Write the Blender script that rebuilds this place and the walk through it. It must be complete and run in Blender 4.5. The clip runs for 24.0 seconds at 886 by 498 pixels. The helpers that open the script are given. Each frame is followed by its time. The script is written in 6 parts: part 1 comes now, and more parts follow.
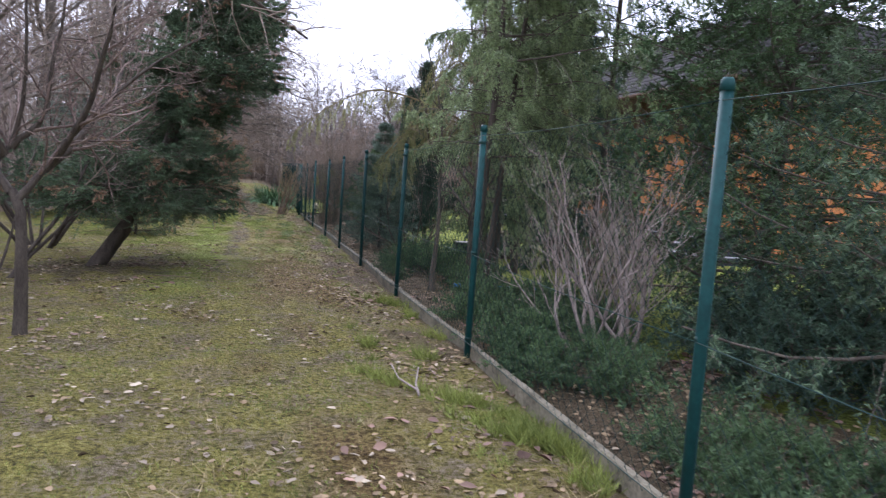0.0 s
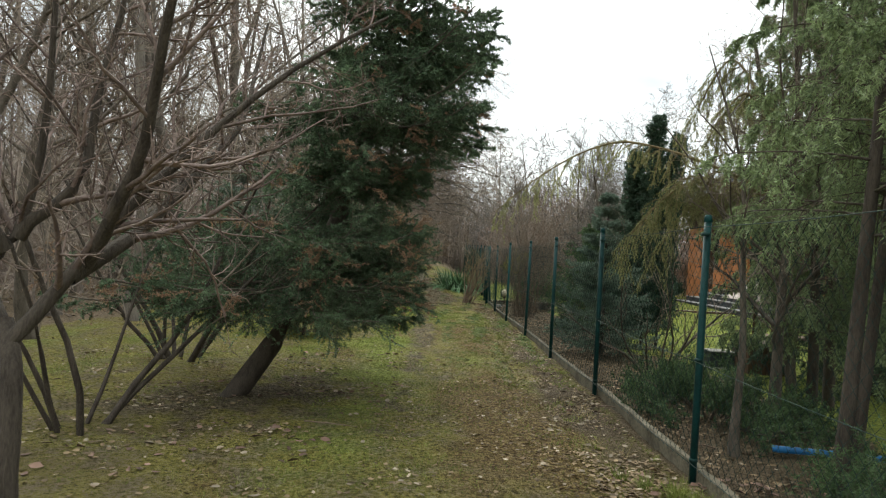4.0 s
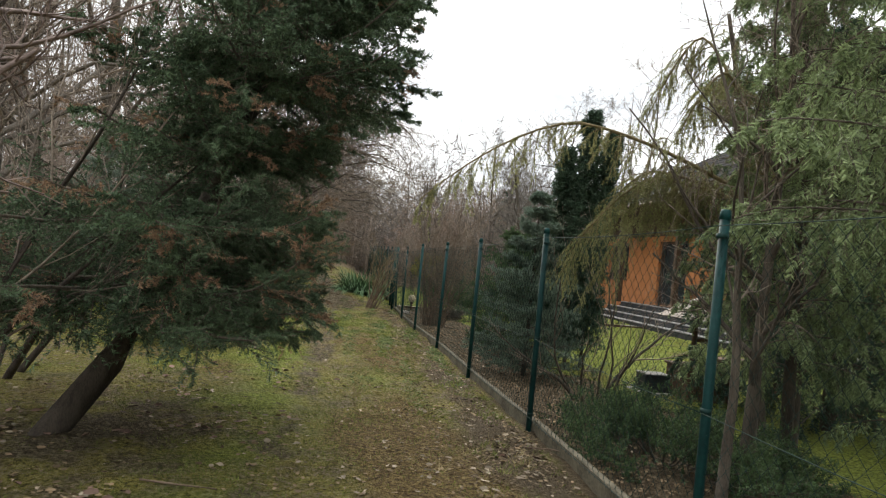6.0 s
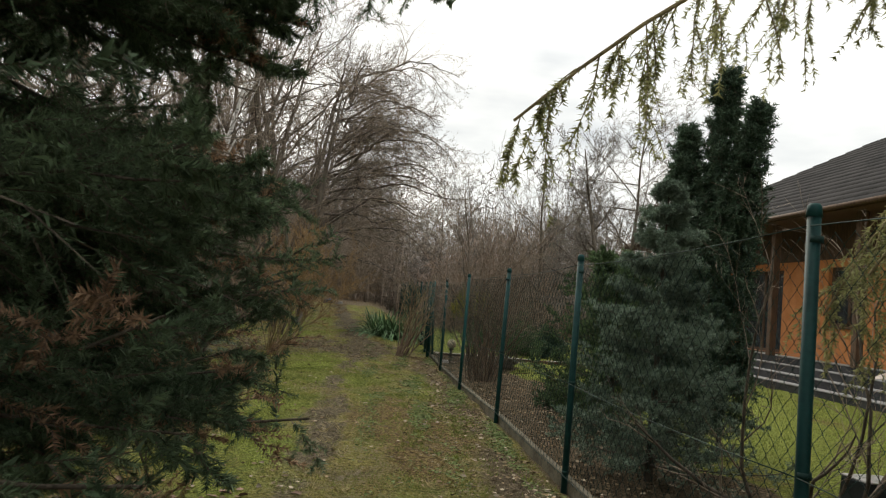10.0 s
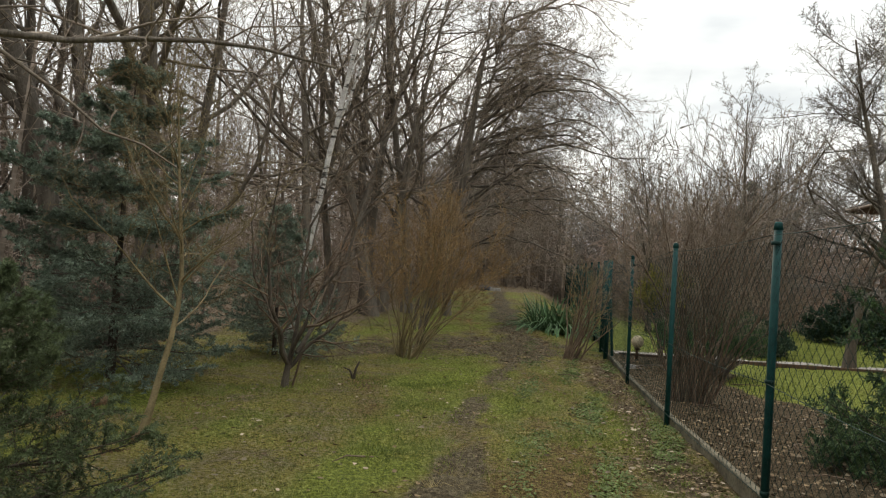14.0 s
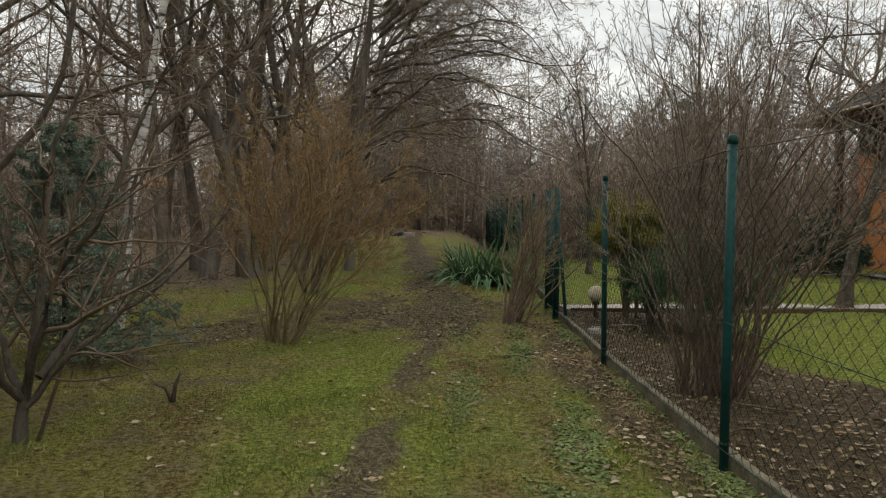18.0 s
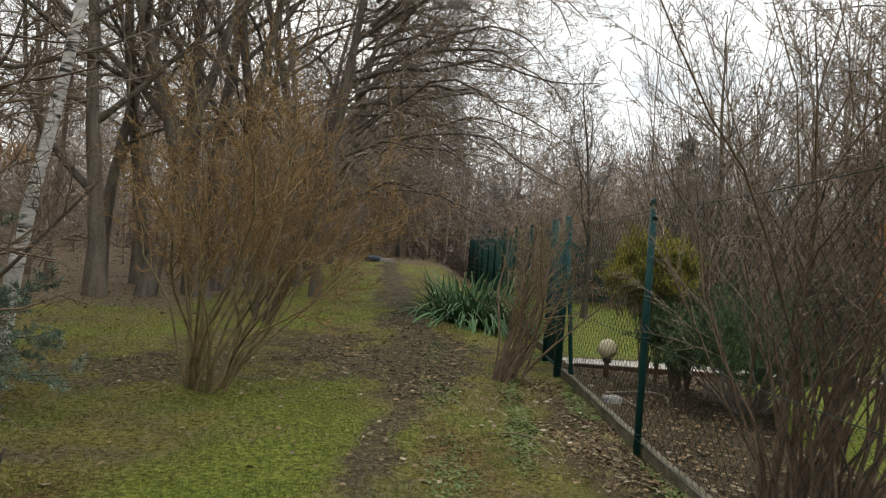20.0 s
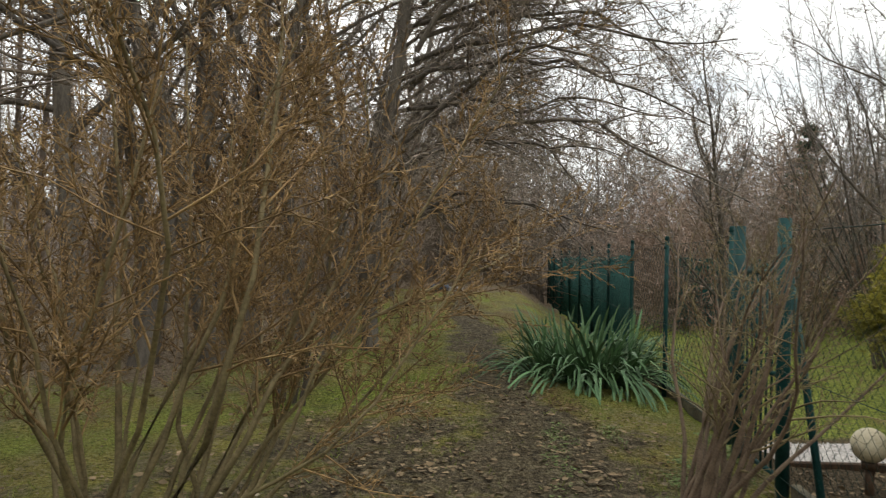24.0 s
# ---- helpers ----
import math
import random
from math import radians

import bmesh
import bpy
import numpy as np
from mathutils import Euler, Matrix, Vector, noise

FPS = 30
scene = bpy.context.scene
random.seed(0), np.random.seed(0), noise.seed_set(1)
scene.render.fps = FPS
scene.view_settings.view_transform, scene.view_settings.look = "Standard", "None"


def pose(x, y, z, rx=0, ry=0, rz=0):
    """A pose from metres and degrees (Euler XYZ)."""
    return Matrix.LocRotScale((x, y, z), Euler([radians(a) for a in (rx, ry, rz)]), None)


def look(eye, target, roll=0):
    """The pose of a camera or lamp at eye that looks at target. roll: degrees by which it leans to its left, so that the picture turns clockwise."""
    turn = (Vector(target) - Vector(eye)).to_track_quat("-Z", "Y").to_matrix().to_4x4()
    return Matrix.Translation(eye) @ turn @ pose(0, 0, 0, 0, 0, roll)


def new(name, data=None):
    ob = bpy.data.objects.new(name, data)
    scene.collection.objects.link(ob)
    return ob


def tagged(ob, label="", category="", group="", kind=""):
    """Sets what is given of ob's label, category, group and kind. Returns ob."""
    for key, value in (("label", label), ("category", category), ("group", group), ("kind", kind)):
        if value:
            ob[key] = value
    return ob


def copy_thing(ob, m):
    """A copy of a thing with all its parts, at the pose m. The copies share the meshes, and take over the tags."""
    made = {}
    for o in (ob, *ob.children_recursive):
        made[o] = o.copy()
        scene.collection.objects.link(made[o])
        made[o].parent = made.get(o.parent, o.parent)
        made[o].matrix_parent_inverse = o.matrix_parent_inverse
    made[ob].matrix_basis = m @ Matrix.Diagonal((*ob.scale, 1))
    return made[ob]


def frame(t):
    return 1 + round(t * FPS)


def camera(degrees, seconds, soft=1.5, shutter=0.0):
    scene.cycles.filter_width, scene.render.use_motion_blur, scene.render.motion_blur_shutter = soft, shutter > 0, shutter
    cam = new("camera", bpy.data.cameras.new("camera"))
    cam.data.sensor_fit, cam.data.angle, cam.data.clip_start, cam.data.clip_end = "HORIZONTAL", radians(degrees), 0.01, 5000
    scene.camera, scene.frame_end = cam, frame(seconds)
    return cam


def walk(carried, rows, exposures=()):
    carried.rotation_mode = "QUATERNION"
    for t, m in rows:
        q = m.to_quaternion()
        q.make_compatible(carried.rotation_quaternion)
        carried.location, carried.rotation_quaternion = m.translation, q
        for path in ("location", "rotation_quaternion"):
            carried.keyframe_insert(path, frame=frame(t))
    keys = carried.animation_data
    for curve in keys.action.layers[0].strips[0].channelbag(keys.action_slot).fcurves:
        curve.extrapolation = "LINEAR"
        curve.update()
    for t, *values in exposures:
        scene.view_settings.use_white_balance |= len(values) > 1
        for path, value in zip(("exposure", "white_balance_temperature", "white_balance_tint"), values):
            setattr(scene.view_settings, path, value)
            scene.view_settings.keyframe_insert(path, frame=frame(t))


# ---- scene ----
cam = camera(63.6, 24.0, soft=1.15, shutter=0.15)
PATH = [
    (0, (0.73, 0.032, 1.371), (1.248, 1.956, 1.199), 4.0),
    (0.5, (0.781, 0.471, 1.44), (1.018, 2.454, 1.34), 3.0),
    (1, (0.683, 0.914, 1.451), (0.808, 2.909, 1.513), 3.0),
    (1.5, (0.632, 1.352, 1.416), (0.776, 3.346, 1.454), 2.6),
    (2, (0.64, 1.796, 1.475), (0.725, 3.794, 1.483), 1.5),
    (2.5, (0.595, 2.22, 1.449), (0.801, 4.21, 1.46), 3.4),
    (3, (0.625, 2.69, 1.424), (1.016, 4.652, 1.42), 3.8),
    (3.5, (0.597, 3.103, 1.472), (0.62, 5.103, 1.49), 3.3),
    (5.5, (0.552, 4.71, 1.461), (0.704, 6.704, 1.479), 5.5),
    (6, (0.566, 5.112, 1.434), (0.857, 7.09, 1.481), 5.8),
    (6.5, (0.662, 5.597, 1.502), (0.796, 7.592, 1.553), 3.7),
    (7, (0.628, 6.09, 1.439), (0.864, 8.074, 1.539), 5.5),
    (7.5, (0.621, 6.498, 1.424), (1.013, 8.458, 1.497), 5.4),
    (8, (0.634, 7.036, 1.49), (0.767, 9.031, 1.55), 3.7),
    (8.5, (0.559, 7.498, 1.478), (0.875, 9.467, 1.628), 5.2),
    (9, (0.651, 8.097, 1.425), (1.059, 10.048, 1.584), 4.3),
    (9.5, (0.741, 8.488, 1.38), (0.973, 10.468, 1.544), 4.2),
    (11.5, (0.937, 10.506, 1.404), (1.082, 12.5, 1.437), 6.6),
    (12, (0.969, 10.989, 1.417), (0.701, 12.971, 1.42), 4.1),
    (12.5, (0.94, 11.383, 1.388), (0.672, 13.365, 1.418), 6.7),
    (13, (0.933, 11.859, 1.389), (1.0, 13.857, 1.445), 6.5),
    (13.5, (0.994, 12.315, 1.436), (0.818, 14.306, 1.483), 2.9),
    (14, (0.943, 12.695, 1.391), (0.686, 14.677, 1.462), 3.6),
    (14.5, (0.892, 13.069, 1.357), (0.832, 15.067, 1.42), 4.3),
    (15, (0.89, 13.56, 1.39), (0.63, 15.543, 1.429), 2.3),
    (15.5, (0.776, 14.022, 1.339), (0.518, 16.005, 1.389), 3.8),
    (16, (0.833, 14.465, 1.327), (0.928, 16.462, 1.38), 3.8),
    (16.5, (0.854, 14.932, 1.402), (0.569, 16.911, 1.44), 1.6),
    (17, (0.845, 15.408, 1.37), (0.927, 17.406, 1.427), 5.7),
    (17.5, (0.844, 15.783, 1.341), (1.209, 17.749, 1.343), 6.2),
    (18, (0.818, 16.285, 1.376), (0.803, 18.283, 1.299), 0.5),
    (18.5, (0.857, 16.77, 1.346), (1.014, 18.76, 1.228), 3.1),
    (20.5, (0.629, 18.531, 1.326), (0.582, 20.53, 1.365), 5.2),
    (21, (0.531, 18.874, 1.427), (0.347, 20.865, 1.47), 3.5),
    (21.5, (0.531, 19.389, 1.418), (0.672, 21.381, 1.513), 4.9),
    (22, (0.567, 19.864, 1.351), (0.85, 21.844, 1.374), 3.8),
    (22.5, (0.535, 20.245, 1.413), (0.527, 22.245, 1.423), 2.8),
    (23, (0.549, 20.746, 1.4), (0.796, 22.73, 1.452), 5.2),
    (23.5, (0.481, 21.175, 1.449), (0.592, 23.172, 1.468), 2.0),
    (24, (0.384, 21.471, 1.464), (0.251, 23.466, 1.522), 1.4),
]
walk(cam, [(t, look(eye, target, roll)) for t, eye, target, roll in PATH],
     [(0, 1.2, 5600, 22), (1, 1.02, 6250, 10), (3.5, 0.88, 6500, 2), (6, 0.88, 6650, 8), (8, 0.7, 6800, 7), (9.5, 0.56, 6950, 7), (12, 0.38, 7200, 6), (14, 0.54, 6950, 6), (15, 0.42, 6900, 6), (16, 0.5, 6850, 6), (17, 0.54, 6850, 7), (18, 0.38, 7050, 6), (20.5, 0.74, 6850, 6), (22, 0.74, 6850, 7), (23, 0.8, 6800, 8), (24, 0.76, 6850, 6)])

# ---- world, sun ----
world = bpy.data.worlds.new("overcast_sky")
scene.world = world
world.use_nodes = True
wn, wl = world.node_tree.nodes, world.node_tree.links
background = wn["Background"]
sky = wn.new("ShaderNodeTexSky")
sky.sky_type, sky.sun_disc = "NISHITA", False
sky.sun_elevation, sky.sun_rotation = radians(32), radians(-12)
cover_coord, cover_map, cover = wn.new("ShaderNodeTexCoord"), wn.new("ShaderNodeMapping"), wn.new("ShaderNodeTexNoise")
cover_map.inputs["Scale"].default_value = (1.5, 1.5, 5.0)
cover.inputs["Scale"].default_value, cover.inputs["Detail"].default_value = 2.2, 5.0
cover_ramp = wn.new("ShaderNodeValToRGB")
cover_ramp.color_ramp.elements[0].position, cover_ramp.color_ramp.elements[0].color = 0.32, (4.9, 5.2, 5.7, 1)
cover_ramp.color_ramp.elements[1].position, cover_ramp.color_ramp.elements[1].color = 0.64, (8.9, 9.0, 9.2, 1)
cover_mix = wn.new("ShaderNodeMix")
cover_mix.data_type = "RGBA"
cover_mix.inputs["Factor"].default_value = 0.9
wl.new(cover_coord.outputs["Generated"], cover_map.inputs["Vector"])
wl.new(cover_map.outputs["Vector"], cover.inputs["Vector"])
wl.new(cover.outputs["Fac"], cover_ramp.inputs["Fac"])
wl.new(sky.outputs["Color"], cover_mix.inputs[6])
wl.new(cover_ramp.outputs["Color"], cover_mix.inputs[7])
# an overcast sky is brighter overhead than at the horizon
height, lift, overhead = wn.new("ShaderNodeSeparateXYZ"), wn.new("ShaderNodeMapRange"), wn.new("ShaderNodeVectorMath")
lift.inputs["From Min"].default_value, lift.inputs["From Max"].default_value = 0.3, 1.0
lift.inputs["To Min"].default_value, lift.inputs["To Max"].default_value = 1.0, 2.1
overhead.operation = "SCALE"
wl.new(cover_coord.outputs["Generated"], height.inputs[0])
wl.new(height.outputs["Z"], lift.inputs["Value"])
wl.new(cover_mix.outputs[2], overhead.inputs[0])
wl.new(lift.outputs[0], overhead.inputs["Scale"])
wl.new(overhead.outputs[0], background.inputs["Color"])
background.inputs["Strength"].default_value = 0.1

sun = new("sun", bpy.data.lights.new("sun", "SUN"))
sun.data.energy, sun.data.angle, sun.data.color = 1.5, radians(30), (1.0, 0.96, 0.9)
sun.matrix_world = look((-2, 10, 6.5), (0, 0, 0))

# ---- materials ----


def material(name, dark, light, scale=6.0, rough=0.8, bump=0.3, metal=0.0, stretch=(1, 1, 1), island=0.0, each=0.0, spec=0.3, fine=9.0, depth=0.01, thin=0.0):
    """Two-scale noise between two colours; island and each: how far pieces differ in lightness; thin: light let through."""
    m = bpy.data.materials.new(name)
    m.use_nodes = True
    n, l = m.node_tree.nodes, m.node_tree.links
    bsdf = n["Principled BSDF"]
    coord, place = n.new("ShaderNodeTexCoord"), n.new("ShaderNodeMapping")
    place.inputs["Scale"].default_value = stretch
    l.new(coord.outputs["Object"], place.inputs["Vector"])
    big, small = n.new("ShaderNodeTexNoise"), n.new("ShaderNodeTexNoise")
    big.inputs["Scale"].default_value, small.inputs["Scale"].default_value = scale, scale * fine
    big.inputs["Detail"].default_value, small.inputs["Detail"].default_value = 4, 6
    for t in (big, small):
        l.new(place.outputs["Vector"], t.inputs["Vector"])
    both = n.new("ShaderNodeMath")
    both.operation = "MULTIPLY_ADD"
    l.new(big.outputs["Fac"], both.inputs[0])
    both.inputs[1].default_value = 0.9
    less = n.new("ShaderNodeMath")
    less.operation = "MULTIPLY"
    l.new(small.outputs["Fac"], less.inputs[0])
    less.inputs[1].default_value = 0.7
    l.new(less.outputs[0], both.inputs[2])
    ramp = n.new("ShaderNodeValToRGB")
    ramp.color_ramp.elements[0].position, ramp.color_ramp.elements[0].color = 0.5, (*dark, 1)
    ramp.color_ramp.elements[1].position, ramp.color_ramp.elements[1].color = 1.05, (*light, 1)
    l.new(both.outputs[0], ramp.inputs["Fac"])
    out = ramp.outputs["Color"]
    for much, node, socket in ((island, "ShaderNodeNewGeometry", "Random Per Island"), (each, "ShaderNodeObjectInfo", "Random")):
        if much:
            src, span, hsv = n.new(node), n.new("ShaderNodeMapRange"), n.new("ShaderNodeHueSaturation")
            span.inputs["To Min"].default_value, span.inputs["To Max"].default_value = 1 - much, 1 + much
            l.new(src.outputs[socket], span.inputs["Value"])
            l.new(span.outputs[0], hsv.inputs["Value"])
            l.new(out, hsv.inputs["Color"])
            out = hsv.outputs["Color"]
    l.new(out, bsdf.inputs["Base Color"])
    bsdf.inputs["Roughness"].default_value, bsdf.inputs["Metallic"].default_value = rough, metal
    bsdf.inputs["Specular IOR Level"].default_value = spec
    if bump:
        b = n.new("ShaderNodeBump")
        b.inputs["Strength"].default_value, b.inputs["Distance"].default_value = bump, depth
        l.new(both.outputs[0], b.inputs["Height"])
        l.new(b.outputs["Normal"], bsdf.inputs["Normal"])
    if thin:
        back, blend = n.new("ShaderNodeBsdfTranslucent"), n.new("ShaderNodeMixShader")
        blend.inputs["Fac"].default_value = thin
        l.new(out, back.inputs["Color"])
        l.new(bsdf.outputs[0], blend.inputs[1])
        l.new(back.outputs[0], blend.inputs[2])
        l.new(blend.outputs[0], n["Material Output"].inputs["Surface"])
    return m


M_BARK = material("grey_brown_bark", (0.036, 0.029, 0.022), (0.15, 0.124, 0.095), 5, 0.9, 0.8, stretch=(3, 3, 0.6), depth=0.02)
M_WOODBARK = material("dark_wood_bark", (0.05, 0.042, 0.034), (0.18, 0.152, 0.122), 3, 0.9, 0.8, stretch=(3, 3, 0.5), depth=0.02, each=0.25)
M_TWIG = material("grey_brown_twigs", (0.098, 0.077, 0.058), (0.3, 0.24, 0.186), 8, 0.85, 0, island=0.35)
M_REDTWIG = material("reddish_twigs", (0.07, 0.051, 0.042), (0.26, 0.19, 0.158), 8, 0.85, 0, island=0.4)
M_FAR_TWIG = material("far_brown_twigs", (0.14, 0.11, 0.088), (0.36, 0.29, 0.235), 2, 0.9, 0, island=0.35)
M_GREYTWIG = material("far_grey_twigs", (0.085, 0.073, 0.063), (0.245, 0.213, 0.187), 2, 0.9, 0, island=0.3)
M_RUSSET = material("russet_far_twigs", (0.125, 0.084, 0.062), (0.33, 0.235, 0.178), 2, 0.9, 0, island=0.35)
M_ORANGE = material("orange_brown_stems", (0.11, 0.068, 0.033), (0.352, 0.226, 0.1), 7, 0.75, 0.2, island=0.45)
M_OLIVE = material("olive_brown_stems", (0.085, 0.066, 0.032), (0.27, 0.21, 0.11), 9, 0.8, 0.2, island=0.25)
M_GREYSTEM = material("pale_grey_stems", (0.12, 0.09, 0.075), (0.34, 0.28, 0.24), 9, 0.85, 0.3, island=0.25)
M_BROWNSTEM = material("brown_stems", (0.07, 0.048, 0.032), (0.21, 0.15, 0.105), 9, 0.85, 0.2, island=0.25)
M_NEEDLE = material("dark_spruce_needles", (0.03, 0.054, 0.03), (0.135, 0.19, 0.105), 1.6, 0.6, 0, island=0.5, fine=5, thin=0.25, spec=0.15)
M_BLUE = material("blue_spruce_needles", (0.062, 0.092, 0.068), (0.265, 0.325, 0.25), 2.5, 0.6, 0, island=0.4, fine=5, thin=0.25, spec=0.15)
M_YOUNG = material("young_spruce_needles", (0.045, 0.068, 0.03), (0.16, 0.2, 0.1), 2.5, 0.65, 0, island=0.4, fine=5, thin=0.25)
M_DARKBARK = material("dark_brown_bark", (0.024, 0.018, 0.013), (0.092, 0.074, 0.056), 5, 0.9, 0.8, stretch=(3, 3, 0.6), depth=0.02)
M_DEAD = material("dead_brown_needles", (0.135, 0.086, 0.054), (0.35, 0.225, 0.14), 4, 0.8, 0, island=0.4, thin=0.25)
M_WEEP = material("olive_conifer_sprays", (0.088, 0.13, 0.06), (0.31, 0.38, 0.185), 1.4, 0.6, 0, island=0.5, fine=5, thin=0.42)
M_LARCH = material("yellow_olive_sprays", (0.105, 0.115, 0.045), (0.35, 0.35, 0.15), 1.4, 0.65, 0, island=0.45, fine=5, thin=0.45)
M_JUNIPER = material("juniper_green", (0.028, 0.056, 0.024), (0.105, 0.165, 0.066), 2.5, 0.65, 0, island=0.45, fine=5, thin=0.25)
M_GREYGREEN = material("grey_green_needles", (0.055, 0.088, 0.062), (0.185, 0.245, 0.18), 2.5, 0.65, 0, island=0.4, fine=5, thin=0.25)
M_THUJA = material("thuja_green", (0.02, 0.042, 0.025), (0.075, 0.12, 0.07), 2.5, 0.65, 0, island=0.4, fine=5, thin=0.25)
M_YELLOW = material("golden_conifer_sprays", (0.062, 0.085, 0.022), (0.36, 0.315, 0.055), 3, 0.6, 0, island=0.45, fine=5, thin=0.25)
M_POST = material("green_coated_steel", (0.003, 0.028, 0.027), (0.007, 0.055, 0.052), 5, 0.6, 0.08, spec=0.25, each=0.15)
M_WIRE = material("green_coated_wire", (0.006, 0.023, 0.02), (0.013, 0.042, 0.036), 9, 0.6, 0, spec=0.2)
M_CONCRETE = material("weathered_concrete", (0.055, 0.047, 0.03), (0.21, 0.185, 0.13), 5, 0.9, 0.5, each=0.15)
M_ORANGE_WALL = material("orange_render", (0.42, 0.155, 0.05), (0.57, 0.235, 0.09), 3, 0.9, 0.25)
M_ROOF = material("dark_grey_roof_tiles", (0.015, 0.0145, 0.0145), (0.046, 0.043, 0.042), 1.5, 0.9, 0.3, stretch=(1, 1, 1), island=0.25, spec=0.08)
M_BROWNWOOD = material("dark_brown_wood", (0.035, 0.02, 0.012), (0.12, 0.07, 0.04), 5, 0.7, 0.3, stretch=(4, 4, 0.7))
M_RISER = material("black_terrace_boards", (0.015, 0.015, 0.017), (0.05, 0.05, 0.055), 4, 0.6, 0.2)
M_TREAD = material("pale_grey_edging", (0.17, 0.17, 0.17), (0.36, 0.36, 0.355), 6, 0.8, 0.2)
M_WHITE = material("off_white_opal", (0.5, 0.42, 0.27), (0.74, 0.65, 0.46), 6, 0.45, 0.05)
M_SHINGLE = material("pale_tan_shingles", (0.3, 0.24, 0.19), (0.6, 0.52, 0.45), 9, 0.8, 0.3, island=0.15)
M_BLACKTUB = material("black_plastic", (0.008, 0.01, 0.011), (0.03, 0.035, 0.036), 5, 0.4, 0.1)
M_LEAF = material("fallen_leaves", (0.07, 0.047, 0.025), (0.25, 0.178, 0.1), 1.0, 0.85, 0, island=0.5)
M_GRASS = material("grass_blades", (0.092, 0.122, 0.022), (0.26, 0.29, 0.065), 0.9, 0.7, 0, island=0.35, fine=6)
M_LEAF_PALE = material("pale_dry_leaves", (0.15, 0.115, 0.075), (0.38, 0.31, 0.22), 1.0, 0.85, 0, island=0.45)
M_LEAF_RED = material("reddish_fallen_leaves", (0.075, 0.043, 0.03), (0.26, 0.165, 0.12), 1.0, 0.85, 0, island=0.5)
M_DRYGRASS = material("dry_grass", (0.2, 0.15, 0.06), (0.42, 0.34, 0.17), 2, 0.8, 0, island=0.3)
M_WEED = material("grey_green_weeds", (0.065, 0.088, 0.03), (0.17, 0.21, 0.085), 3, 0.9, 0, island=0.35, spec=0.08)
M_STRAP = material("strap_leaf_green", (0.035, 0.085, 0.038), (0.13, 0.225, 0.1), 4, 0.6, 0.1, each=0.35, spec=0.25)
M_STRAP_INNER = material("strap_leaf_green_close", (0.035, 0.085, 0.038), (0.13, 0.225, 0.1), 4, 0.6, 0.1, island=0.35, spec=0.25)
M_BLUEPIPE = material("blue_plastic", (0.01, 0.09, 0.24), (0.025, 0.17, 0.38), 5, 0.4, 0)
M_STONE = material("grey_stone", (0.16, 0.15, 0.14), (0.45, 0.43, 0.4), 9, 0.85, 0.4)
M_GRAVEL = material("pale_gravel", (0.18, 0.165, 0.15), (0.55, 0.51, 0.47), 30, 0.85, 0.6, island=0.4)
M_SCREEN = material("dark_green_screen_mesh", (0.018, 0.09, 0.082), (0.04, 0.145, 0.132), 6, 0.9, 0.2, stretch=(1, 1, 0.2), spec=0.05)
M_TARP = material("dark_blue_grey_tarpaulin", (0.03, 0.038, 0.055), (0.1, 0.12, 0.16), 5, 0.6, 0.3)

# birch bark: white with dark scars
M_BIRCH = material("white_birch_bark", (0.26, 0.24, 0.22), (0.66, 0.63, 0.59), 3, 0.7, 0.3, stretch=(1, 1, 3))
bn, bl = M_BIRCH.node_tree.nodes, M_BIRCH.node_tree.links
bmap, bnoise, bramp, bmix = bn.new("ShaderNodeMapping"), bn.new("ShaderNodeTexNoise"), bn.new("ShaderNodeValToRGB"), bn.new("ShaderNodeMix")
bmap.inputs["Scale"].default_value = (2.5, 2.5, 14)
bnoise.inputs["Scale"].default_value, bnoise.inputs["Detail"].default_value = 1.4, 3
bramp.color_ramp.elements[0].position, bramp.color_ramp.elements[1].position = 0.54, 0.64
bmix.data_type = "RGBA"
bl.new(bn["Texture Coordinate"].outputs["Object"], bmap.inputs["Vector"])
bl.new(bmap.outputs["Vector"], bnoise.inputs["Vector"])
bl.new(bnoise.outputs["Fac"], bramp.inputs["Fac"])
bl.new(bramp.outputs["Color"], bmix.inputs["Factor"])
bl.new(bn["Color Ramp"].outputs["Color"], bmix.inputs[6])
bmix.inputs[7].default_value = (0.04, 0.035, 0.03, 1)
bl.new(bmix.outputs[2], bn["Principled BSDF"].inputs["Base Color"])

# window glass
M_GLASS = bpy.data.materials.new("window_glass")
M_GLASS.use_nodes = True
gb = M_GLASS.node_tree.nodes["Principled BSDF"]
gb.inputs["Base Color"].default_value, gb.inputs["Roughness"].default_value = (0.05, 0.06, 0.068, 1), 0.06
gb.inputs["Transmission Weight"].default_value = 0.3


